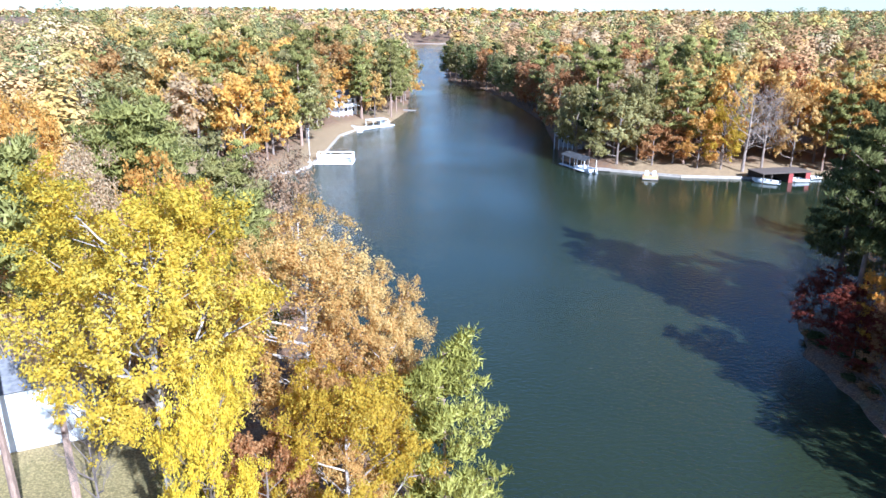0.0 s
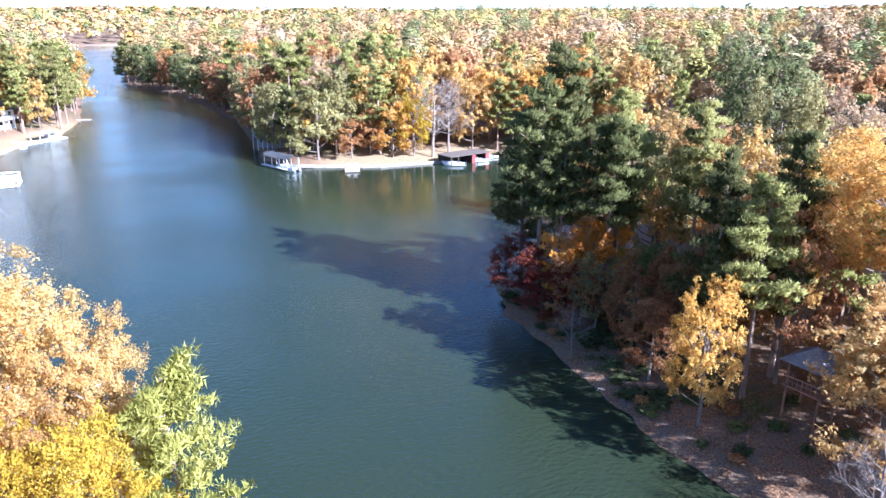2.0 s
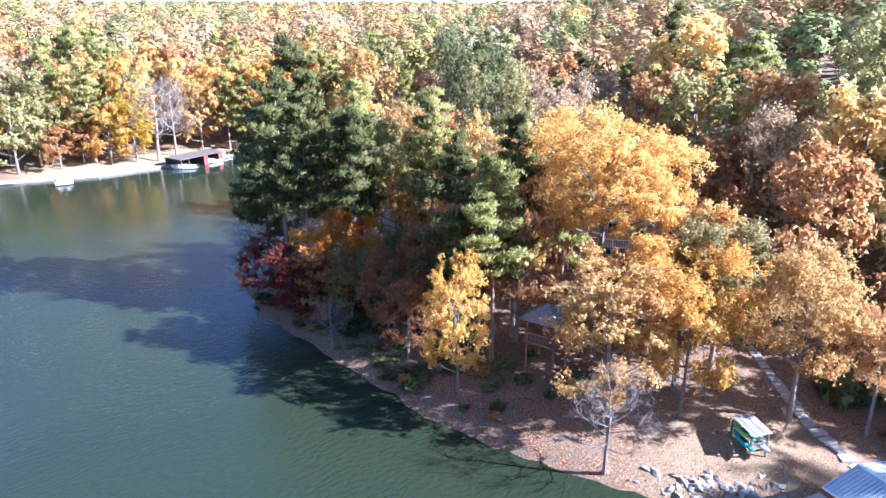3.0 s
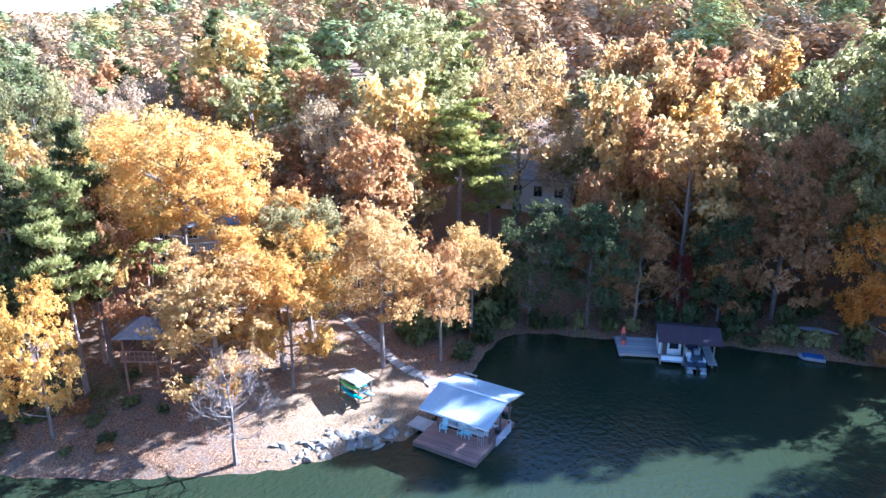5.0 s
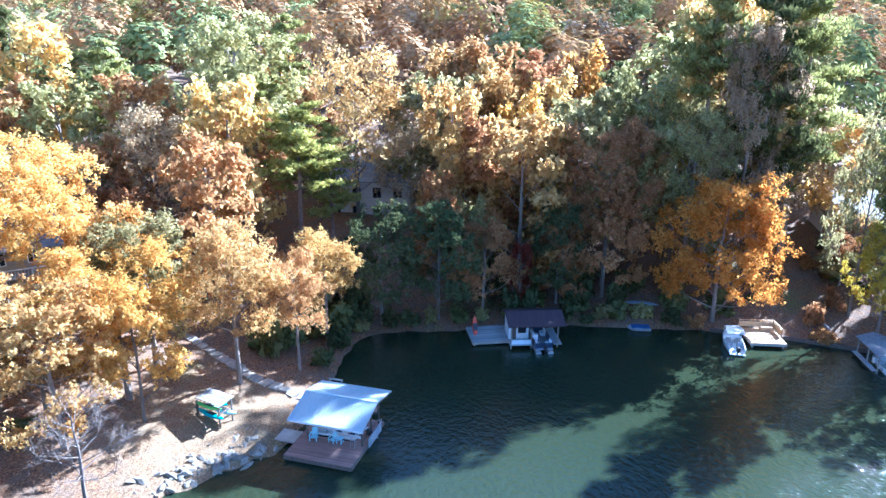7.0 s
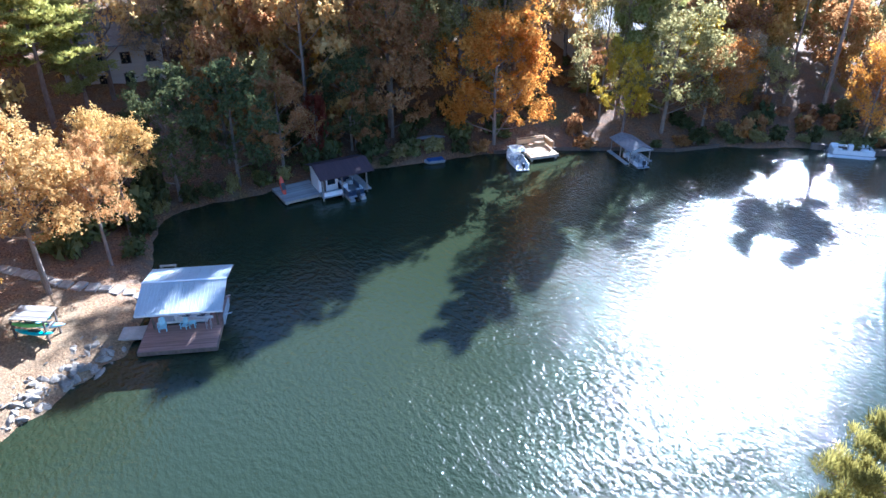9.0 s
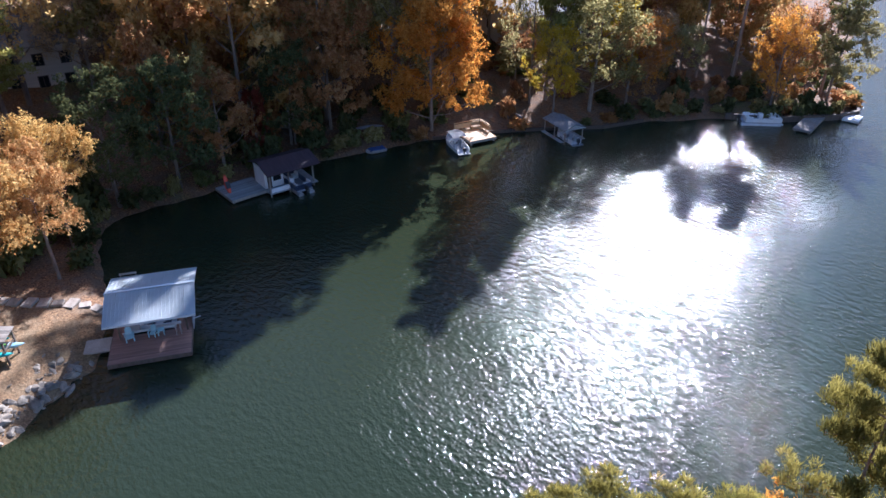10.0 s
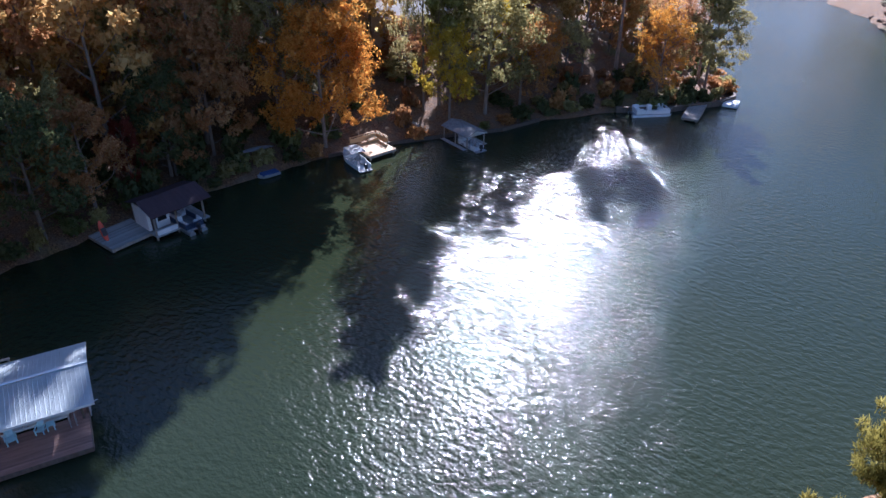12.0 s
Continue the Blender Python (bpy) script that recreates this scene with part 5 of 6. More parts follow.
plain_dock(-77.6, 149.2, 12, 4.0, 1.2, WHITE, "white gangway from the lawn to a dock", "gangway", along="y")
_pl = thing("flag_pole", pose(-75.9, 148.0, 0), "tall pale pole beside the dock", "pole")
part("pole", rod(B(), (0, 0, -3), (0, 0, 9), 0.09, 0.05), WHITE, _pl)
part("finial", rod(B(), (0, 0, 9), (0, 0, 9.2), 0.1, 0.04), WHITE, _pl)

_w2 = plain_dock(-83.9, 210.7, -119, 15, 4.6, WHITE, "white dock with a flat-roofed shelter")
part("shelter_roof", slab(B(), -5.0, 1.6, -2.2, 2.1, 2.5, 2.68, 0.03), WHITE, _w2)
for _sx in (-4.8, -1.7, 1.4):
    for _sy in (-2.0, 1.9):
        part("post", beam(B(), (_sx, _sy, 0.5), (_sx, _sy, 2.5), 0.16), WHITE, _w2)
part("wall", slab(B(), -4.9, -3.2, -2.0, 0.2, 0.5, 2.5), GREY_SIDING, _w2)
for _k in range(7):
    part("railing_post", beam(B(), (7.3, -2.1 + _k * 0.7, 0.5), (7.3, -2.1 + _k * 0.7, 1.4), 0.1), WHITE, _w2)
part("railing", beam(B(), (7.3, -2.15, 1.4), (7.3, 2.15, 1.4), 0.1), WHITE, _w2)
plain_dock(-85.0, 202.4, -72, 8, 1.6, WHITE, "white walkway along the seawall", "gangway", along="y")
plain_dock(-87.2, 255.4, 0, 6.5, 2.5, WOOD_GREY, "far grey dock at the bend", along="y")

# ---------------------------------------------------------------- docks on the far northern bank

_n1 = thing("boathouse", pose(-12.0, 163.8, 0, 0, 0, -50), "white-framed boat port with arched canopy", "boathouse")
for _sx in (-4.5, -1.5, 1.5, 4.5):
    for _sy in (-1.7, 1.7):
        part("post", beam(B(), (_sx, _sy, -2.5), (_sx, _sy, 2.7), 0.14), WHITE, _n1)
_bm = B()
_arc = [(-2.1 + 4.2 * i / 8, 2.7 + 0.75 * math.sin(math.pi * i / 8)) for i in range(9)]
_va = [[_bm.verts.new((xx, yy, zz)) for yy, zz in _arc] for xx in (-5, 5)]
for _k in range(8):
    _bm.faces.new((_va[0][_k], _va[1][_k], _va[1][_k + 1], _va[0][_k + 1]))
bmesh.ops.solidify(_bm, geom=_bm.faces[:], thickness=0.06)
part("roof", _bm, SHINGLE, _n1, "arched dark canopy")
part("catwalk", boards(-5, 5, -2.6, -1.5, 0.4, 0.5), WHITE, _n1)
pontoon_boat(-10.0, 160.4, 130, "white pontoon boat moored at the canopy", 6.5, 2.4)
plain_dock(-6.2, 162.6, 0, 3.4, 2.6, WOOD_GREY, "grey landing with posts by the seawall", along="y")
_pr = plain_dock(4.7, 157.2, 0, 3.4, 4.6, DECK_NEW, "small pale floating pier off the lawn", top=0.45)
for _sx in (-0.8, 0.8):
    part("seat", slab(B(), _sx - 0.4, _sx + 0.4, 0.6, 1.3, 0.45, 0.9, 0.03), WHITE, _pr)
    part("seat_back", slab(B(), _sx - 0.4, _sx + 0.4, 1.3, 1.4, 0.45, 1.5, 0.03), WHITE, _pr)

_rh = thing("boathouse", pose(34.2, 163.8, 0, 0, 0, 28), "red-painted boathouse with flat dark deck roof", "boathouse")
part("roof_deck", slab(B(), -8.0, 4.6, -2.6, 3.2, 2.2, 2.36, 0.03), WOOD_DARK, _rh)
for _sx in (-0.6, 3.7):
    part("pier_wall", slab(B(), _sx - 0.55, _sx + 0.55, -2.3, -1.9, -2.5, 2.1), RED_PAINT, _rh)
    part("side_wall", slab(B(), _sx - 0.1, _sx + 0.1, -1.9, 2.8, -2.5, 2.2), WOOD_DARK, _rh)
for _sx in (-7.6, -5.5):
    part("post", beam(B(), (_sx, -2.3, -2.5), (_sx, -2.3, 2.2), 0.14), WOOD_DARK, _rh)
part("back_wall", slab(B(), -7.8, 4.5, 2.82, 3.0, -2, 2.2), WOOD_DARK, _rh)
motorboat(29.2, 159.6, 160, "white boat with dark cover by the red boathouse", 5.4, 2.1, seat_mat=BLACK)
motorboat(36.6, 163.2, 200, "dark-trimmed boat inside the red boathouse", 4.6, 1.8, seat_mat=BLACK)
plain_dock(39.2, 166.6, 30, 6, 1.8, WHITE, "pale walkway beside the red boathouse", "gangway", along="y")

# ---------------------------------------------------------------- trees that stand out, then the wooded banks

POINT = "on the leaf-strewn point"
for shape, tint, x, y, high, wide in [
        ("oak_near", "golden", 31.6, 42.7, 12.2, 6.6), ("oak_near", "rust", 30.6, 50.6, 8.5, 6.0), ("oak_stem", "golden", 47.6, 31.6, 13.2, 11.5), ("oak_near", "copper", 40.6, 32.8, 13.6, 10.4), ("oak_near", "golden", 45.0, 28.6, 11.5, 7.0),
        ("oak_stem", "copper", 53.0, 23.9, 14.6, 9.2), ("oak_stem", "rust", 57.5, 19.8, 11.6, 6.2), ("oak_stem", "copper", 63.4, 18.9, 12.2, 6.8),
        ("oak_high", "golden", 48.6, 43.6, 20.5, 15.5), ("oak_near", "golden", 54.6, 37.4, 14.0, 10.0), ("oak_near", "olive", 52.9, 32.2, 14.5, 10.0),
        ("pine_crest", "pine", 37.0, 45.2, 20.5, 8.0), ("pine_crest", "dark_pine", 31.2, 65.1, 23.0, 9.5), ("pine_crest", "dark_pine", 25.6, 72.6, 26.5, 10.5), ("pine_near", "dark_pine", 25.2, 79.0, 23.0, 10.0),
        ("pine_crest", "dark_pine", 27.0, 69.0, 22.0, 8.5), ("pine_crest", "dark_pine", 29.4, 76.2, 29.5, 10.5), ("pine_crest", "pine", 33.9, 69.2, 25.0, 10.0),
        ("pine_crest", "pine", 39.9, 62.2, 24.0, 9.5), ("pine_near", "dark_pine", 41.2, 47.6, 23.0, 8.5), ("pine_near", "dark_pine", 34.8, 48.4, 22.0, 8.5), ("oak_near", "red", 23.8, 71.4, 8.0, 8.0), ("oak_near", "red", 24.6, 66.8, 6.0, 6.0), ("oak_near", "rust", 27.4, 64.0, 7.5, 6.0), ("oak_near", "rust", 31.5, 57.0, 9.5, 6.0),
        ("oak_near", "rust", 34.4, 54.7, 11.0, 7.0), ("oak_near", "rust", 39.4, 51.2, 14.0, 8.0), ("oak_near", "copper", 44.4, 54.7, 20.0, 11.0),
        ("oak_near", "olive", 50.9, 65.2, 23.0, 11.0), ("oak_near", "orange", 30.5, 66.0, 10.0, 7.0), ("oak_near", "green", 33.9, 59.2, 10.0, 6.0), ("oak_near", "orange", 27.8, 69.0, 9.0, 6.5), ("oak_near", "olive", 29.6, 62.6, 8.0, 5.5), ("oak_near", "red", 27.0, 66.4, 6.5, 5.5), ("oak_near", "yellow", 34.6, 64.4, 7.5, 5.0), ("oak_near", "green", 36.6, 57.4, 8.0, 5.5), ("oak_near", "orange", 34.0, 70.5, 9.0, 6.0), ("oak_near", "olive", 38.0, 54.0, 9.0, 6.0),
        ("oak_near", "copper", 44.2, 37.0, 11.0, 8.0), ("oak_near", "rust", 41.0, 46.5, 17.0, 8.5), ("oak_near", "green", 62.9, 91.2, 27.0, 14.0), ("oak_loose", "tan", 61.9, 67.2, 20.0, 12.0), ("oak_near", "copper", 55.9, 53.2, 20.0, 12.0)]:
    tree(shape, tint, x, y, high, wide, POINT, "trees on the point")
tree("bare", "grey", 35.6, 27.4, 8.6, 6.0, "at the point's edge", "trees on the point", BARK_GREY)
tree("bare", "grey", 25.2, 57.6, 5.5, 3.6, "at the point's edge", "trees on the point", BARK_GREY)
tree("bare", "grey", 22.6, 76.4, 9.0, 6.0, "at the point's edge", "trees on the point", BARK_GREY)

COVE = "above the cove's east bank"
for shape, tint, x, y, high, wide in [
        ("pine_crest", "lime", 80.5, 27.8, 19.5, 12.0), ("pine_near", "pine", 83.6, 24.6, 16.5, 8.5), ("oak_loose", "tan", 92.5, 16.0, 15.0, 9.0), ("oak_near", "olive", 89.0, 39.6, 25.0, 18.0), ("oak_loose", "copper", 90.5, 23.1, 23.0, 14.0),
        ("dome", "orange", 78.0, -23.0, 15.5, 13.6), ("oak_near", "evergreen", 70.8, 14.8, 13.0, 9.5), ("oak_near", "evergreen", 72.8, 8.6, 13.6, 9.0), ("oak_near", "rust", 74.5, 3.6, 11.3, 8.0),
        ("oak_near", "evergreen", 78.5, -4.9, 12.4, 7.5), ("oak", "rust", 80.8, -10.4, 14.7, 9.5), ("oak", "rust", 78.5, -5.4, 10.2, 6.0), ("oak_near", "red", 76.4, -0.6, 8.5, 3.0), ("oak_near", "olive", 76.8, 5.6, 12.5, 5.6), ("oak", "rust", 77.0, 9.6, 14.7, 7.0),
        # the low trees from (88, -41) to (90.5, -43.8) are added to shade the slope
        ("oak_near", "olive", 75.5, -45.3, 16.0, 11.5), ("oak_near", "yellow", 76.4, -40.1, 12.0, 7.0), ("oak_near", "rust", 88.0, -41.0, 5.0, 7.0), ("oak_near", "olive", 85.5, -39.0, 4.2, 6.0), ("oak_near", "rust", 90.5, -43.8, 5.5, 7.0), ("oak_loose", "rust", 75.5, -51.3, 11.0, 8.0), ("oak_loose", "orange", 77.0, -55.6, 10.0, 7.0), ("oak_loose", "tan", 80.5, -58.5, 9.0, 7.5), ("oak_loose", "rust", 84.5, -62.0, 11.0, 8.0), ("oak_loose", "olive", 78.5, -62.5, 8.0, 6.5), ("oak_loose", "rust", 87.0, -55.5, 13.0, 9.0),
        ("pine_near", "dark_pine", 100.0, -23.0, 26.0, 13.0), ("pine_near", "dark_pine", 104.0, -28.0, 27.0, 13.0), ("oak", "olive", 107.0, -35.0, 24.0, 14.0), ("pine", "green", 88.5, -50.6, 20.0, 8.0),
        ("oak", "rust", 85.0, 4.6, 18.1, 11.0), ("oak", "olive", 87.0, -6.4, 21.0, 12.0), ("oak", "copper", 86.0, 9.0, 22.0, 10.0), ("oak_fine", "olive", 85.0, -20.4, 22.0, 13.0), ("pine_tall", "pine", 87.0, -21.5, 36.0, 12.0), ("oak_fine", "rust", 83.0, -10.5, 20.0, 12.0), ("pine_near", "dark_pine", 87.0, -28.5, 36.0, 13.0), ("pine_near", "pine", 91.5, -33.5, 36.0, 13.0), ("oak_fine", "tan", 84.6, -25.8, 30.0, 10.0), ("oak_near", "olive", 90.5, -14.5, 24.0, 14.0), ("oak_near", "copper", 92.0, -24.0, 34.0, 15.0), ("oak", "copper", 81.5, 0.0, 20.0, 12.0), ("pine_near", "pine", 79.8, -40.8, 31.0, 9.0), ("pine_near", "pine", 81.4, -44.6, 32.0, 9.5), ("oak_loose", "olive", 79.6, -38.2, 22.0, 6.5), ("oak", "rust", 69.0, 23.6, 8.5, 7.5),
        ("oak", "rust", 67.0, 32.6, 19.2, 11.0), ("pine_tall", "dark_pine", 76.0, -70.4, 25.0, 8.0),
        ("pine", "dark_pine", 69.0, -81.0, 20.3, 8.0), ("oak_near", "olive", 66.5, -79.5, 13.0, 9.0), ("oak_loose", "rust", 71.0, -73.0, 11.0, 6.0), ("oak_loose", "orange", 68.0, -70.5, 12.0, 7.0), ("oak_loose", "rust", 70.0, -76.2, 12.0, 8.0), ("oak_loose", "yellow", 80.0, -52.2, 12.0, 7.0), ("pine_tall", "dark_pine", 78.5, -65.8, 24.0, 5.0)]:
    tree(shape, tint, x, y, high, wide, COVE, "trees above the cove")

NEAR = "on the near bank beside the yard"
for shape, tint, x, y, high, wide in [
        ("oak_tall", "yellow", -22.6, 22.8, 24.0, 12.2), ("oak_fine", "lemon", -17.8, 20.2, 15.5, 5.4), ("oak_tall", "copper", -18.4, 32.3, 20.4, 11.0), ("oak_tall", "copper", -12.9, 31.9, 16.8, 7.2),
        ("oak_fine", "yellow", -12.4, 25.0, 14.4, 8.0), ("pine_low", "lime", -7.4, 28.0, 16.2, 8.0), ("oak_fine", "copper", -13.4, 27.4, 13.0, 6.5), ("pine_near", "pine", -38.2, 41.4, 26.0, 13.0), ("pine_near", "pine", -34.3, 49.2, 20.5, 11.0),
        ("pine_near", "pine", -44.3, 47.7, 25.0, 12.0), ("pine_near", "pine", -29.3, 42.7, 20.0, 10.0), ("oak_fine", "tan", -34.9, 30.2, 22.5, 9.0), ("oak_near", "golden", -32.0, 38.0, 21.0, 9.0), ("oak_near", "rust", -16.8, 23.7, 10.5, 6.0),
        ("pine_near", "pine", -48.3, 57.7, 24.0, 11.0), ("oak_fine", "golden", -50.3, 39.7, 24.0, 12.0), ("pine_brush", "cone_pine", 12.2, -3.4, 11.8, 9.0), ("pine_brush", "cone_pine", 10.4, -7.6, 12.4, 8.6), ("oak_near", "orange", 9.4, -11.4, 9.5, 4.6), ("pine_brush", "cone_pine", 10.0, -14.8, 17.0, 6.8)]:
    tree(shape, tint, x, y, high, wide, NEAR, "trees on the near bank", BARK_PALE if tint in ("yellow", "copper") else None)
for x, y, high in ((-27.6, 22.4, 15.0),):
    tree("bare", "tan", x, y, high, 3.0, NEAR, "trees on the near bank", BARK_GREY)
for x, y, high in ((-31.5, 24.4, 25.0), (-35.0, 23.0, 25.0)):
    tree("pine_tall", "pine", x, y, high, 7.0, NEAR, "trees on the near bank")

FAR = "on the far bank above the seawall"
for shape, tint, x, y, high, wide in [
        ("bare", "grey", 25.2, 166.8, 19.5, 13.5), ("bare", "grey", 29.7, 170.3, 17.0, 11.0), ("oak", "yellow", 20.5, 167.6, 14.4, 8.6), ("oak", "golden", 15.2, 166.8, 13.0, 9.0), ("oak", "rust", 4.9, 167.3, 9.5, 8.5),
        ("oak", "olive", -3.3, 166.9, 17.0, 13.0), ("oak", "olive", 1.2, 170.3, 20.0, 12.0), ("pine", "pine", 12.1, 169.3, 22.0, 12.0), ("oak", "rust", 9.7, 169.8, 11.0, 8.0), ("oak", "copper", 36.7, 174.3, 17.0, 11.0),
        ("oak", "golden", 42.7, 180.3, 19.0, 12.0), ("oak", "copper", 33.7, 184.3, 20.0, 13.0), ("oak", "olive", -14.3, 180.3, 15.0, 9.0), ("oak", "golden", 49.7, 174.3, 17.0, 10.0), ("pine", "pine", 4.7, 176.3, 24.0, 12.0),
        ("oak", "orange", -76.3, 364.3, 17.0, 9.0)]:
    tree(shape, tint, x, y, high, wide, FAR, "trees on the far bank")

_rng = np.random.default_rng(3)
_taken = [(o.location.x, o.location.y) for o in bpy.data.objects if o.parent is None and o.get("category") in ("tree", "house", "gazebo", "rack", "path")]
_taken += [(79.9, -15.0), (78.6, -14.6), (78.0, -15.8), (77.0, -14.8)]
_big = [(o.location.x, o.location.y) for o in bpy.data.objects if o.parent is None and o.get("category") == "house"]


def in_clearing(x, y):
    """The open strip below the low house, through which the sun reaches the timber deck."""
    vx, vy = x - 76, y + 25.5
    along, across = vx * 0.75 - vy * 0.66, -vx * 0.66 - vy * 0.75
    open_strip = (along > 0) & (along < 46) & (across > -2.0) & (across < 4.5)
    sight = (x > 71) & (x < 97) & (np.abs(y - (15 + (x - 70) * 0.31)) < 5.6 + 2.4 * (x > 86))
    # and the gap through which the tan house looks out
    gap = (x > 50) & (x < 66) & (np.abs(y - (40.5 + (x - 50) * 0.92)) < 6.5)
    return open_strip | sight | gap


def free_spots(x0, x1, y0, y1, gap, d0, d1, house_gap=9.0):
    """Jittered grid of places on land, clear of what stands there."""
    spots = []
    for x in np.arange(x0, x1, gap):
        for y in np.arange(y0, y1, gap):
            px, py = x + _rng.uniform(-0.42, 0.42) * gap, y + _rng.uniform(-0.42, 0.42) * gap
            spots.append((px, py))
    spots = np.array(spots)
    d = shore_distance(spots[:, 0], spots[:, 1])
    spots = spots[(d > d0) & (d < d1)]
    keep = []
    for p in spots:
        if not in_clearing(p[0], p[1]) and all((p[0] - a) ** 2 + (p[1] - b) ** 2 > (0.62 * gap) ** 2 for a, b in _taken) and all((p[0] - a) ** 2 + (p[1] - b) ** 2 > house_gap ** 2 for a, b in _big):
            keep.append(p)
    return keep


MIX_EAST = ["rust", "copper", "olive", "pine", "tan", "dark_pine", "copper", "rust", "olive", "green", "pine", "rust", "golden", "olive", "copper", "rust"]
MIX_WEST = ["pine", "golden", "pine", "copper", "olive", "pine", "olive", "pine", "tan", "golden", "copper"]
MIX_NORTH = ["olive", "pine", "copper", "golden", "pine", "tan", "olive", "pine", "olive", "copper", "rust"]


def plant(spots, tints, where, group, low=12, high=21, model="oak"):
    for x, y in spots:
        own = np.random.default_rng(int(abs(x * 131 + y * 977)))
        tint = tints[int(own.integers(len(tints)))]
        pine = tint in ("pine", "dark_pine")
        h = own.uniform(low, high) * (1.15 if pine else 1)
        w = h * (own.uniform(0.36, 0.5) if pine else own.uniform(0.52, 0.75))
        tree(("pine_far" if model == "oak_far" else "pine") if pine else ("oak_loose" if tint == "tan" and model == "oak" else model), tint, x, y, h, w, where, group)
        _taken.append((x, y))


plant(free_spots(36, 64, 46, 96, 7.5, 7, 60), MIX_EAST, POINT, "trees on the point", 12, 19, "oak_near")
plant(free_spots(76, 112, -30, -17, 8.0, 4, 90), MIX_EAST, COVE, "trees above the cove", 20, 28)
plant(free_spots(76, 112, -17, 50, 7.6, 4, 90), MIX_EAST, COVE, "trees above the cove", 15, 22)
plant(free_spots(60, 86, 34, 92, 7.5, 4, 90), MIX_EAST, POINT, "trees on the point")
plant(free_spots(74, 100, -49, -28, 7.5, 4, 30, 7.5), MIX_EAST, COVE, "trees above the cove", 13, 21)
plant(free_spots(74, 84, -96, -49, 7.0, 6, 30, 7.5), MIX_EAST, COVE, "trees above the cove", 8, 12)
plant(free_spots(84, 112, -96, -49, 7.0, 6, 50, 7.5), MIX_EAST, COVE, "trees above the cove", 13, 18)
plant(free_spots(-132, -78, 128, 262, 7.5, 6, 46, 7.0), MIX_WEST, "on the western bank behind the lawn", "trees on the western bank", 16, 25, "oak_far")
plant(free_spots(-126, -78, 226, 362, 6.5, 1.5, 16, 7.0), MIX_WEST, "leaning over the western shore", "trees on the western bank", 14, 22, "oak_far")
plant(free_spots(-60, 90, 160, 300, 7.8, 2.5, 40, 7.0), MIX_NORTH, FAR, "trees on the far bank", 15, 24, "oak_far")
plant(free_spots(-70, -28, 42, 100, 8.0, 3, 40), MIX_WEST, NEAR, "trees on the near bank", 14, 20)

# trees leaning over the water along the far channel
for (ax, ay), (bx, by) in zip(LAKE[1:9], LAKE[2:10]):
    n = int(math.hypot(bx - ax, by - ay) / 6.5)
    for k in range(n):
        f = (k + _rng.uniform(0.2, 0.8)) / n
        nx, ny = (by - ay), -(bx - ax)
        off = _rng.uniform(1.6, 4.2) / math.hypot(nx, ny)
        x, y = ax + (bx - ax) * f - nx * off, ay + (by - ay) * f - ny * off
        if float(shore_distance(x, y)) < 0.8:
            x, y = ax + (bx - ax) * f + nx * off, ay + (by - ay) * f + ny * off
        if y < 420 and all((x - a) ** 2 + (y - b) ** 2 > 16 for a, b in _taken):
            plant([(x, y)], ["olive", "dark_pine", "pine", "rust", "green", "olive"], "leaning over the far channel", "trees on the far bank", 13, 21, "oak_far")

# shrubs along the shaded banks
for _p in free_spots(60, 86, -20, 26, 3.0, 0.25, 9):
    tree("bush", "evergreen" if _rng.random() < 0.6 else "green", _p[0], _p[1], _rng.uniform(2.2, 4.6), _rng.uniform(3.0, 5.2), "crowding the shaded bank", "shrubs on the bank")
for _p in free_spots(68, 92, -60, -20, 3.4, 1.2, 9):
    tree("bush", ("evergreen", "rust", "evergreen", "olive")[int(_rng.integers(4))], _p[0], _p[1], _rng.uniform(1.2, 3.2), _rng.uniform(2.2, 4.2), "along the shaded bank", "shrubs on the bank")
for _p in free_spots(21, 50, 38, 78, 3.4, 0.8, 14):
    tree("bush", ("green", "rust", "evergreen", "green", "evergreen")[int(_rng.integers(5))], _p[0], _p[1], _rng.uniform(0.35, 1.2), _rng.uniform(1.2, 3.2), "under the point's trees", "shrubs on the point")
for _p in free_spots(-28, -4, 18, 34, 3.4, 2, 20):
    tree("bush", ("olive", "rust", "golden", "green")[int(_rng.integers(4))], _p[0], _p[1], _rng.uniform(1.2, 3.4), _rng.uniform(2, 3.6), NEAR, "shrubs on the near bank")
for _p in free_spots(62, 80, -92, -56, 2.8, 0.5, 12):
    tree("bush", ("rust", "olive", "evergreen")[int(_rng.integers(3))], _p[0], _p[1], _rng.uniform(1.2, 3.0), _rng.uniform(2, 3.6), "at the lot's corner", "shrubs on the bank")



def ivy(name, label, beds, count, leaf, material):
    """Low leaves spread over the ground in ragged beds: each bed has a centre, a length, a width and a turn."""
    own = np.random.default_rng(17)
    quads = []
    for x, y, long, wide, turn in beds:
        n = int(count * long * wide)
        u, v = own.normal(0, 0.42, n) * long, own.normal(0, 0.42, n) * wide
        px, py = x + u * math.cos(turn) - v * math.sin(turn), y + u * math.sin(turn) + v * math.cos(turn)
        px, py = px + 0.5 * np.sin(py * 1.3), py + 0.4 * np.sin(px * 1.7)
        keep = shore_distance(px, py) > 0.5
        px, py = px[keep], py[keep]
        at = np.stack([px, py, ground_height(px, py) + own.uniform(0.04, 0.3, len(px))], -1)
        quads.append(leaf_tris(own, at, np.tile([0, 0, 1.0], (len(px), 1)), leaf, 0.9, 0.6, 0.5))
    me = tri_mesh(name, np.concatenate(quads))
    me.materials.append(material)
    return tagged(new(name, me), label, "ground cover", kind="stuff")


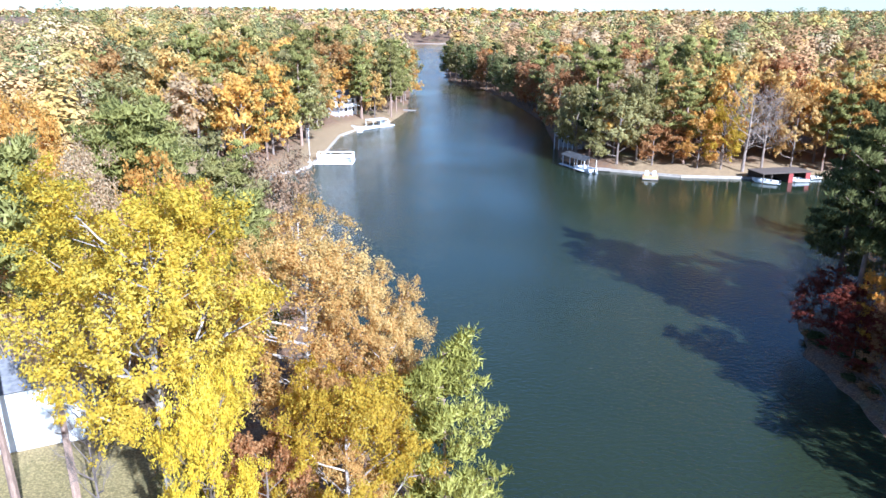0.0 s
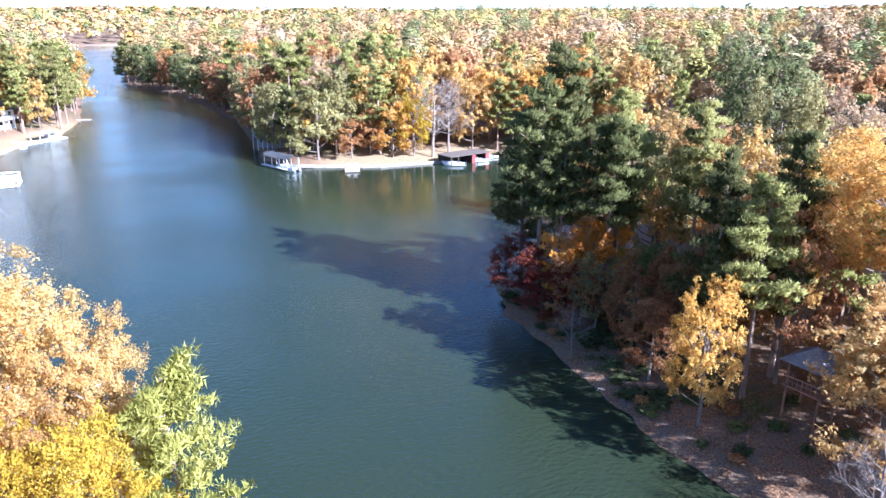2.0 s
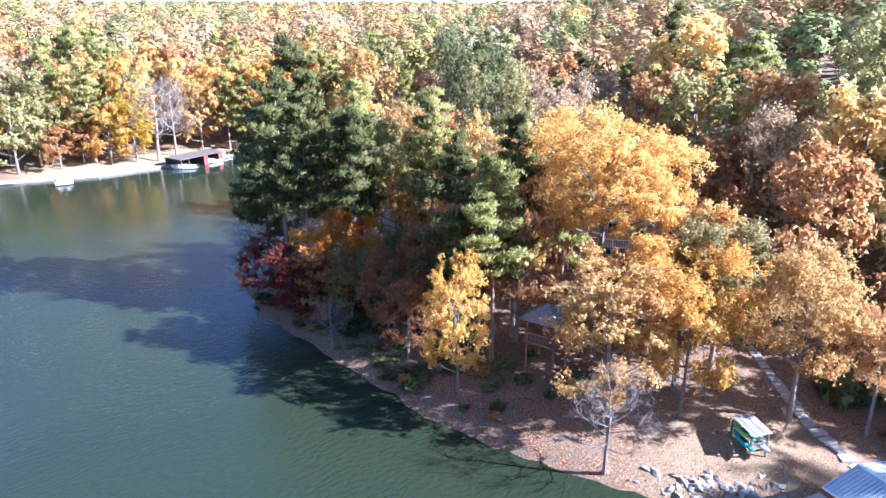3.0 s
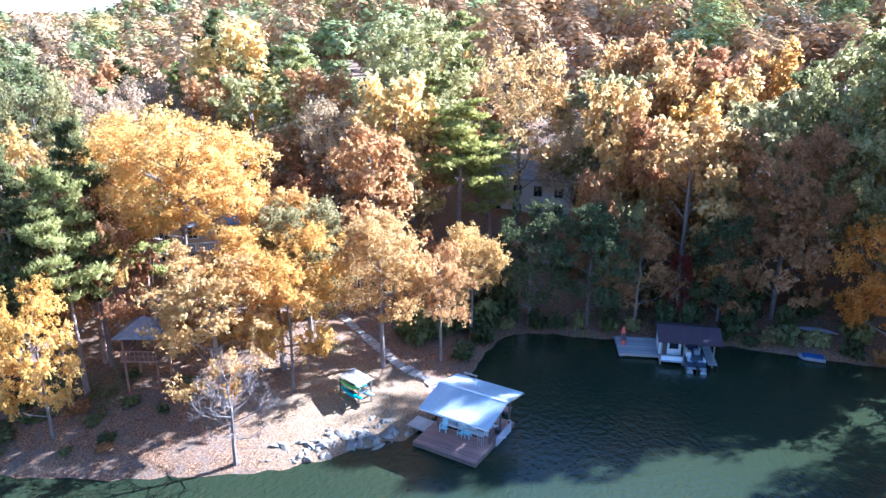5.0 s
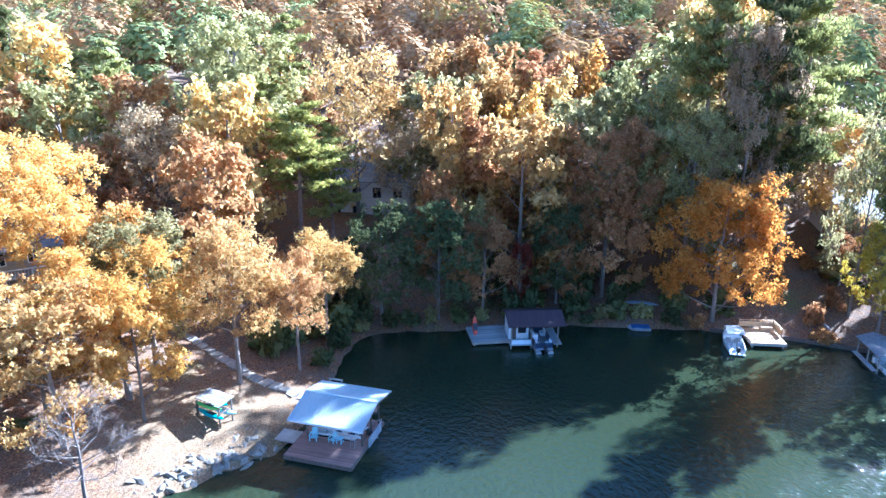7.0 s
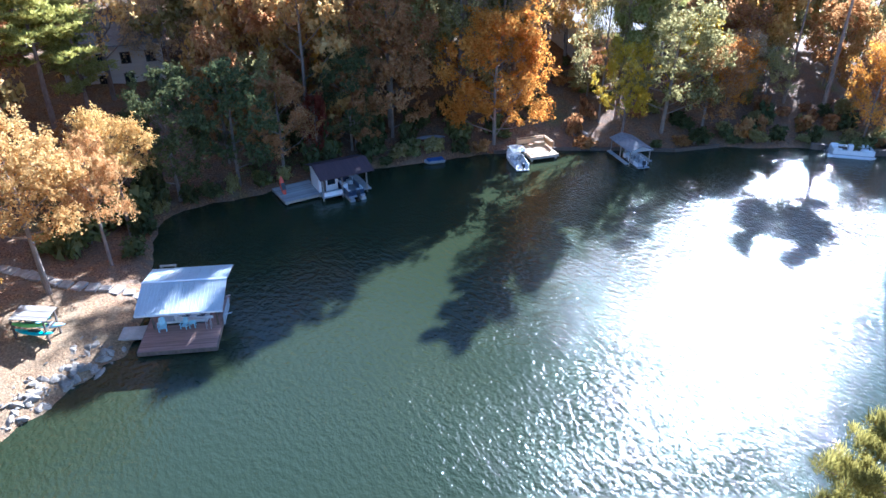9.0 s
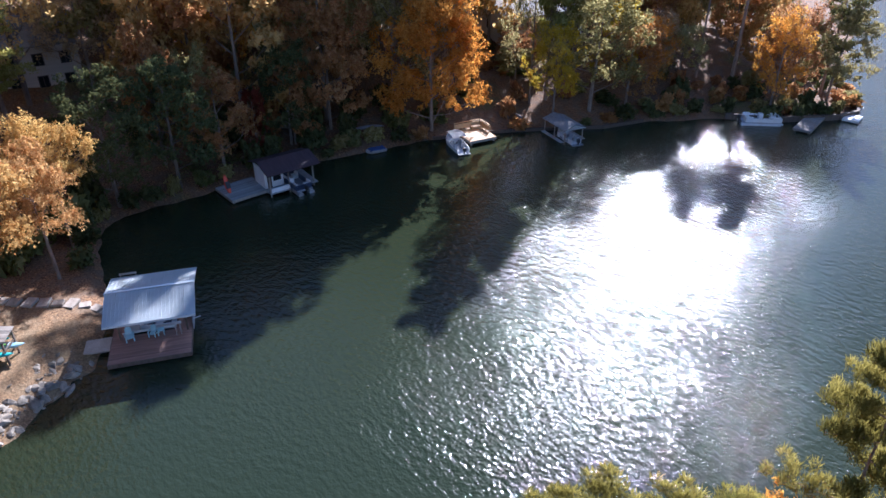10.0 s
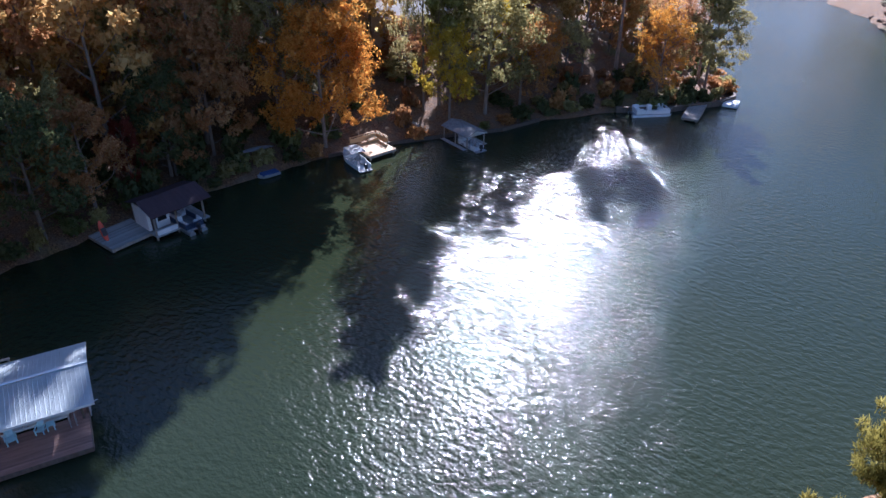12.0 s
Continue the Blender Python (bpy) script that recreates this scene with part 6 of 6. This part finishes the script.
ivy("ivy", "bright green ivy creeping under the point's trees", [(28.4, 55.6, 3.6, 1.3, -0.45), (27.0, 53.6, 2.6, 0.8, -0.6), (35.8, 44.2, 3.2, 1.3, 0.0), (37.6, 42.6, 2.2, 1.0, 0.3), (75.6, 6.4, 3.0, 2.0, 0.9), (77.2, 3.0, 2.6, 1.6, 0.4)], 70, 0.2, LEAF["green"])

# dark creeping growth under the pines at the point's end
for _i in range(80):
    _f = _rng.random()
    _x, _y = 21.5 + 6.5 * (1 - _f) + _rng.uniform(0, 9), 46 + 30 * _f
    if float(shore_distance(_x, _y)) > 0.4:
        tree("bush", ("evergreen", "evergreen", "rust")[int(_rng.integers(3))], _x, _y, _rng.uniform(0.3, 0.9), _rng.uniform(1.8, 3.6), "under the pines on the point", "shrubs on the point")

# scrub added to darken the slope above the timber deck, where shade should fall
for _i in range(46):
    _x, _y = _rng.uniform(78, 95), _rng.uniform(-42, -24)
    if abs((_x - 76) * 0.66 + (_y + 25.5) * 0.75 + 1.5) < 6 and not (_x < 82 and abs(_y + 30) < 2):
        tree("bush", ("rust", "evergreen", "rust", "green")[int(_rng.integers(4))], _x, _y, _rng.uniform(0.7, 1.8), _rng.uniform(1.6, 3.2), "added to darken the slope above the timber deck", "shrubs on the bank")

# low growth hanging over the cove's waterline, but for the landings
_edge = [p for p in LAKE if 61 < p[0] < 77 and -81 < p[1] < 18]
for (ax, ay), (bx, by) in zip(_edge, _edge[1:]):
    n = max(1, int(math.hypot(bx - ax, by - ay) / 1.9))
    for k in range(n):
        f = (k + _rng.uniform(0.1, 0.9)) / n
        nx, ny = -(by - ay), bx - ax
        off = _rng.uniform(0.3, 1.5) / math.hypot(nx, ny)
        x, y = ax + (bx - ax) * f + nx * off, ay + (by - ay) * f + ny * off
        if float(shore_distance(x, y)) < 0.15 or any(abs(y - c) < w for c, w in ((-1, 4.2), (-27.6, 4.6), (-38.4, 3.0), (-60, 2.5), (-79, 3))):
            continue
        tree("bush", ("evergreen", "evergreen", "green", "rust", "olive")[int(_rng.integers(5))], x, y, _rng.uniform(0.9, 2.6), _rng.uniform(1.8, 3.6), "hanging over the waterline", "shrubs on the bank")

# ---------------------------------------------------------------- the woods beyond


def woods(x0, x1, y0, y1, gap, d0, d1, per, leaf, tints, label, zone=None, wide=1.0):
    """Joined crowns of a wood: lumpy domes of leaf clusters on the sloping ground, one object a tint."""
    gx, gy = np.meshgrid(np.arange(x0, x1, gap), np.arange(y0, y1, gap))
    px = gx.ravel() + _rng.uniform(-0.45, 0.45, gx.size) * gap
    py = gy.ravel() + _rng.uniform(-0.45, 0.45, gx.size) * gap
    d = shore_distance(px, py)
    ok = (d > d0) & (d < d1)
    if zone is not None:
        ok &= zone(px, py)
    px, py = px[ok], py[ok]
    if _taken:
        tk = np.array(_taken)
        near = np.array([((tk - (a, b)) ** 2).sum(1).min() for a, b in zip(px, py)]) > (0.7 * gap) ** 2 if len(px) < 9000 else np.ones(len(px), bool)
        px, py = px[near], py[near]
    hb = np.array(_big)
    clear = np.array([((hb - (a, b)) ** 2).sum(1).min() for a, b in zip(px, py)]) > 64
    px, py = px[clear], py[clear]
    n = len(px)
    pz = ground_height(px, py)
    pick = _rng.integers(0, len(tints), n)
    # neighbours tend to alike
    patch = (np.sin(px * 0.045 + 1.7) * np.sin(py * 0.05 + 0.4) + np.sin(px * 0.021 - py * 0.017))
    pick = np.where(_rng.random(n) < 0.55, ((patch + 2) / 4 * len(tints)).astype(int) % len(tints), pick)
    for k, tint in enumerate(tints):
        sel = pick == k
        m = int(sel.sum())
        if not m:
            continue
        pine = "pine" in tint
        hgt = _rng.uniform(14, 27, m) * (1.1 if pine else 1)
        rad = wide * hgt * (_rng.uniform(0.15, 0.2, m) if pine else _rng.uniform(0.22, 0.31, m))
        lumps = 11
        u, a = _rng.uniform(-0.45, 1, (m, lumps)), _rng.uniform(0, 2 * np.pi, (m, lumps))
        cr = np.sqrt(np.clip(1 - u * u, 0, 1)) * 0.72
        half = hgt * (0.36 if pine else 0.33)
        cx, cy, cz = cr * np.cos(a) * rad[:, None], cr * np.sin(a) * rad[:, None], u * half[:, None] * 0.85
        which = _rng.integers(0, lumps, (m, per))
        rows = np.arange(m)[:, None]
        dirs = unit(_rng.normal(size=(m, per, 3)) + [0, 0, 0.3])
        lr = (rad * 0.44)[:, None, None] * _rng.uniform(0.55, 1, (m, per, 1))
        at = np.stack([cx[rows, which], cy[rows, which], cz[rows, which]], -1) + dirs * lr * [1, 1, 0.8]
        at += np.stack([px[sel], py[sel], pz[sel] + hgt - half], -1)[:, None]
        centre = np.stack([px[sel], py[sel], pz[sel] + hgt - half * 1.3], -1)[:, None]
        tris = leaf_tris(_rng, at.reshape(-1, 3), (unit(at - centre) * 0.7 + dirs * 0.5).reshape(-1, 3), leaf, 0.6 if pine else 1.0, 0.3, 0.1)
        me = tri_mesh("woods", tris, (unit(at - centre) * 0.7 + dirs * 0.6).reshape(-1, 3), 0.9)
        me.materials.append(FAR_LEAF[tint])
        tagged(new("woods", me), KINDS[tint] + "s " + label, "woods", kind="stuff")


ALL = ["copper", "olive", "rust", "pine", "dark_pine", "copper", "rust", "green", "rust", "tan"]
NORTH = ["olive", "pine", "copper", "tan", "rust", "golden", "dark_pine", "copper", "olive"]
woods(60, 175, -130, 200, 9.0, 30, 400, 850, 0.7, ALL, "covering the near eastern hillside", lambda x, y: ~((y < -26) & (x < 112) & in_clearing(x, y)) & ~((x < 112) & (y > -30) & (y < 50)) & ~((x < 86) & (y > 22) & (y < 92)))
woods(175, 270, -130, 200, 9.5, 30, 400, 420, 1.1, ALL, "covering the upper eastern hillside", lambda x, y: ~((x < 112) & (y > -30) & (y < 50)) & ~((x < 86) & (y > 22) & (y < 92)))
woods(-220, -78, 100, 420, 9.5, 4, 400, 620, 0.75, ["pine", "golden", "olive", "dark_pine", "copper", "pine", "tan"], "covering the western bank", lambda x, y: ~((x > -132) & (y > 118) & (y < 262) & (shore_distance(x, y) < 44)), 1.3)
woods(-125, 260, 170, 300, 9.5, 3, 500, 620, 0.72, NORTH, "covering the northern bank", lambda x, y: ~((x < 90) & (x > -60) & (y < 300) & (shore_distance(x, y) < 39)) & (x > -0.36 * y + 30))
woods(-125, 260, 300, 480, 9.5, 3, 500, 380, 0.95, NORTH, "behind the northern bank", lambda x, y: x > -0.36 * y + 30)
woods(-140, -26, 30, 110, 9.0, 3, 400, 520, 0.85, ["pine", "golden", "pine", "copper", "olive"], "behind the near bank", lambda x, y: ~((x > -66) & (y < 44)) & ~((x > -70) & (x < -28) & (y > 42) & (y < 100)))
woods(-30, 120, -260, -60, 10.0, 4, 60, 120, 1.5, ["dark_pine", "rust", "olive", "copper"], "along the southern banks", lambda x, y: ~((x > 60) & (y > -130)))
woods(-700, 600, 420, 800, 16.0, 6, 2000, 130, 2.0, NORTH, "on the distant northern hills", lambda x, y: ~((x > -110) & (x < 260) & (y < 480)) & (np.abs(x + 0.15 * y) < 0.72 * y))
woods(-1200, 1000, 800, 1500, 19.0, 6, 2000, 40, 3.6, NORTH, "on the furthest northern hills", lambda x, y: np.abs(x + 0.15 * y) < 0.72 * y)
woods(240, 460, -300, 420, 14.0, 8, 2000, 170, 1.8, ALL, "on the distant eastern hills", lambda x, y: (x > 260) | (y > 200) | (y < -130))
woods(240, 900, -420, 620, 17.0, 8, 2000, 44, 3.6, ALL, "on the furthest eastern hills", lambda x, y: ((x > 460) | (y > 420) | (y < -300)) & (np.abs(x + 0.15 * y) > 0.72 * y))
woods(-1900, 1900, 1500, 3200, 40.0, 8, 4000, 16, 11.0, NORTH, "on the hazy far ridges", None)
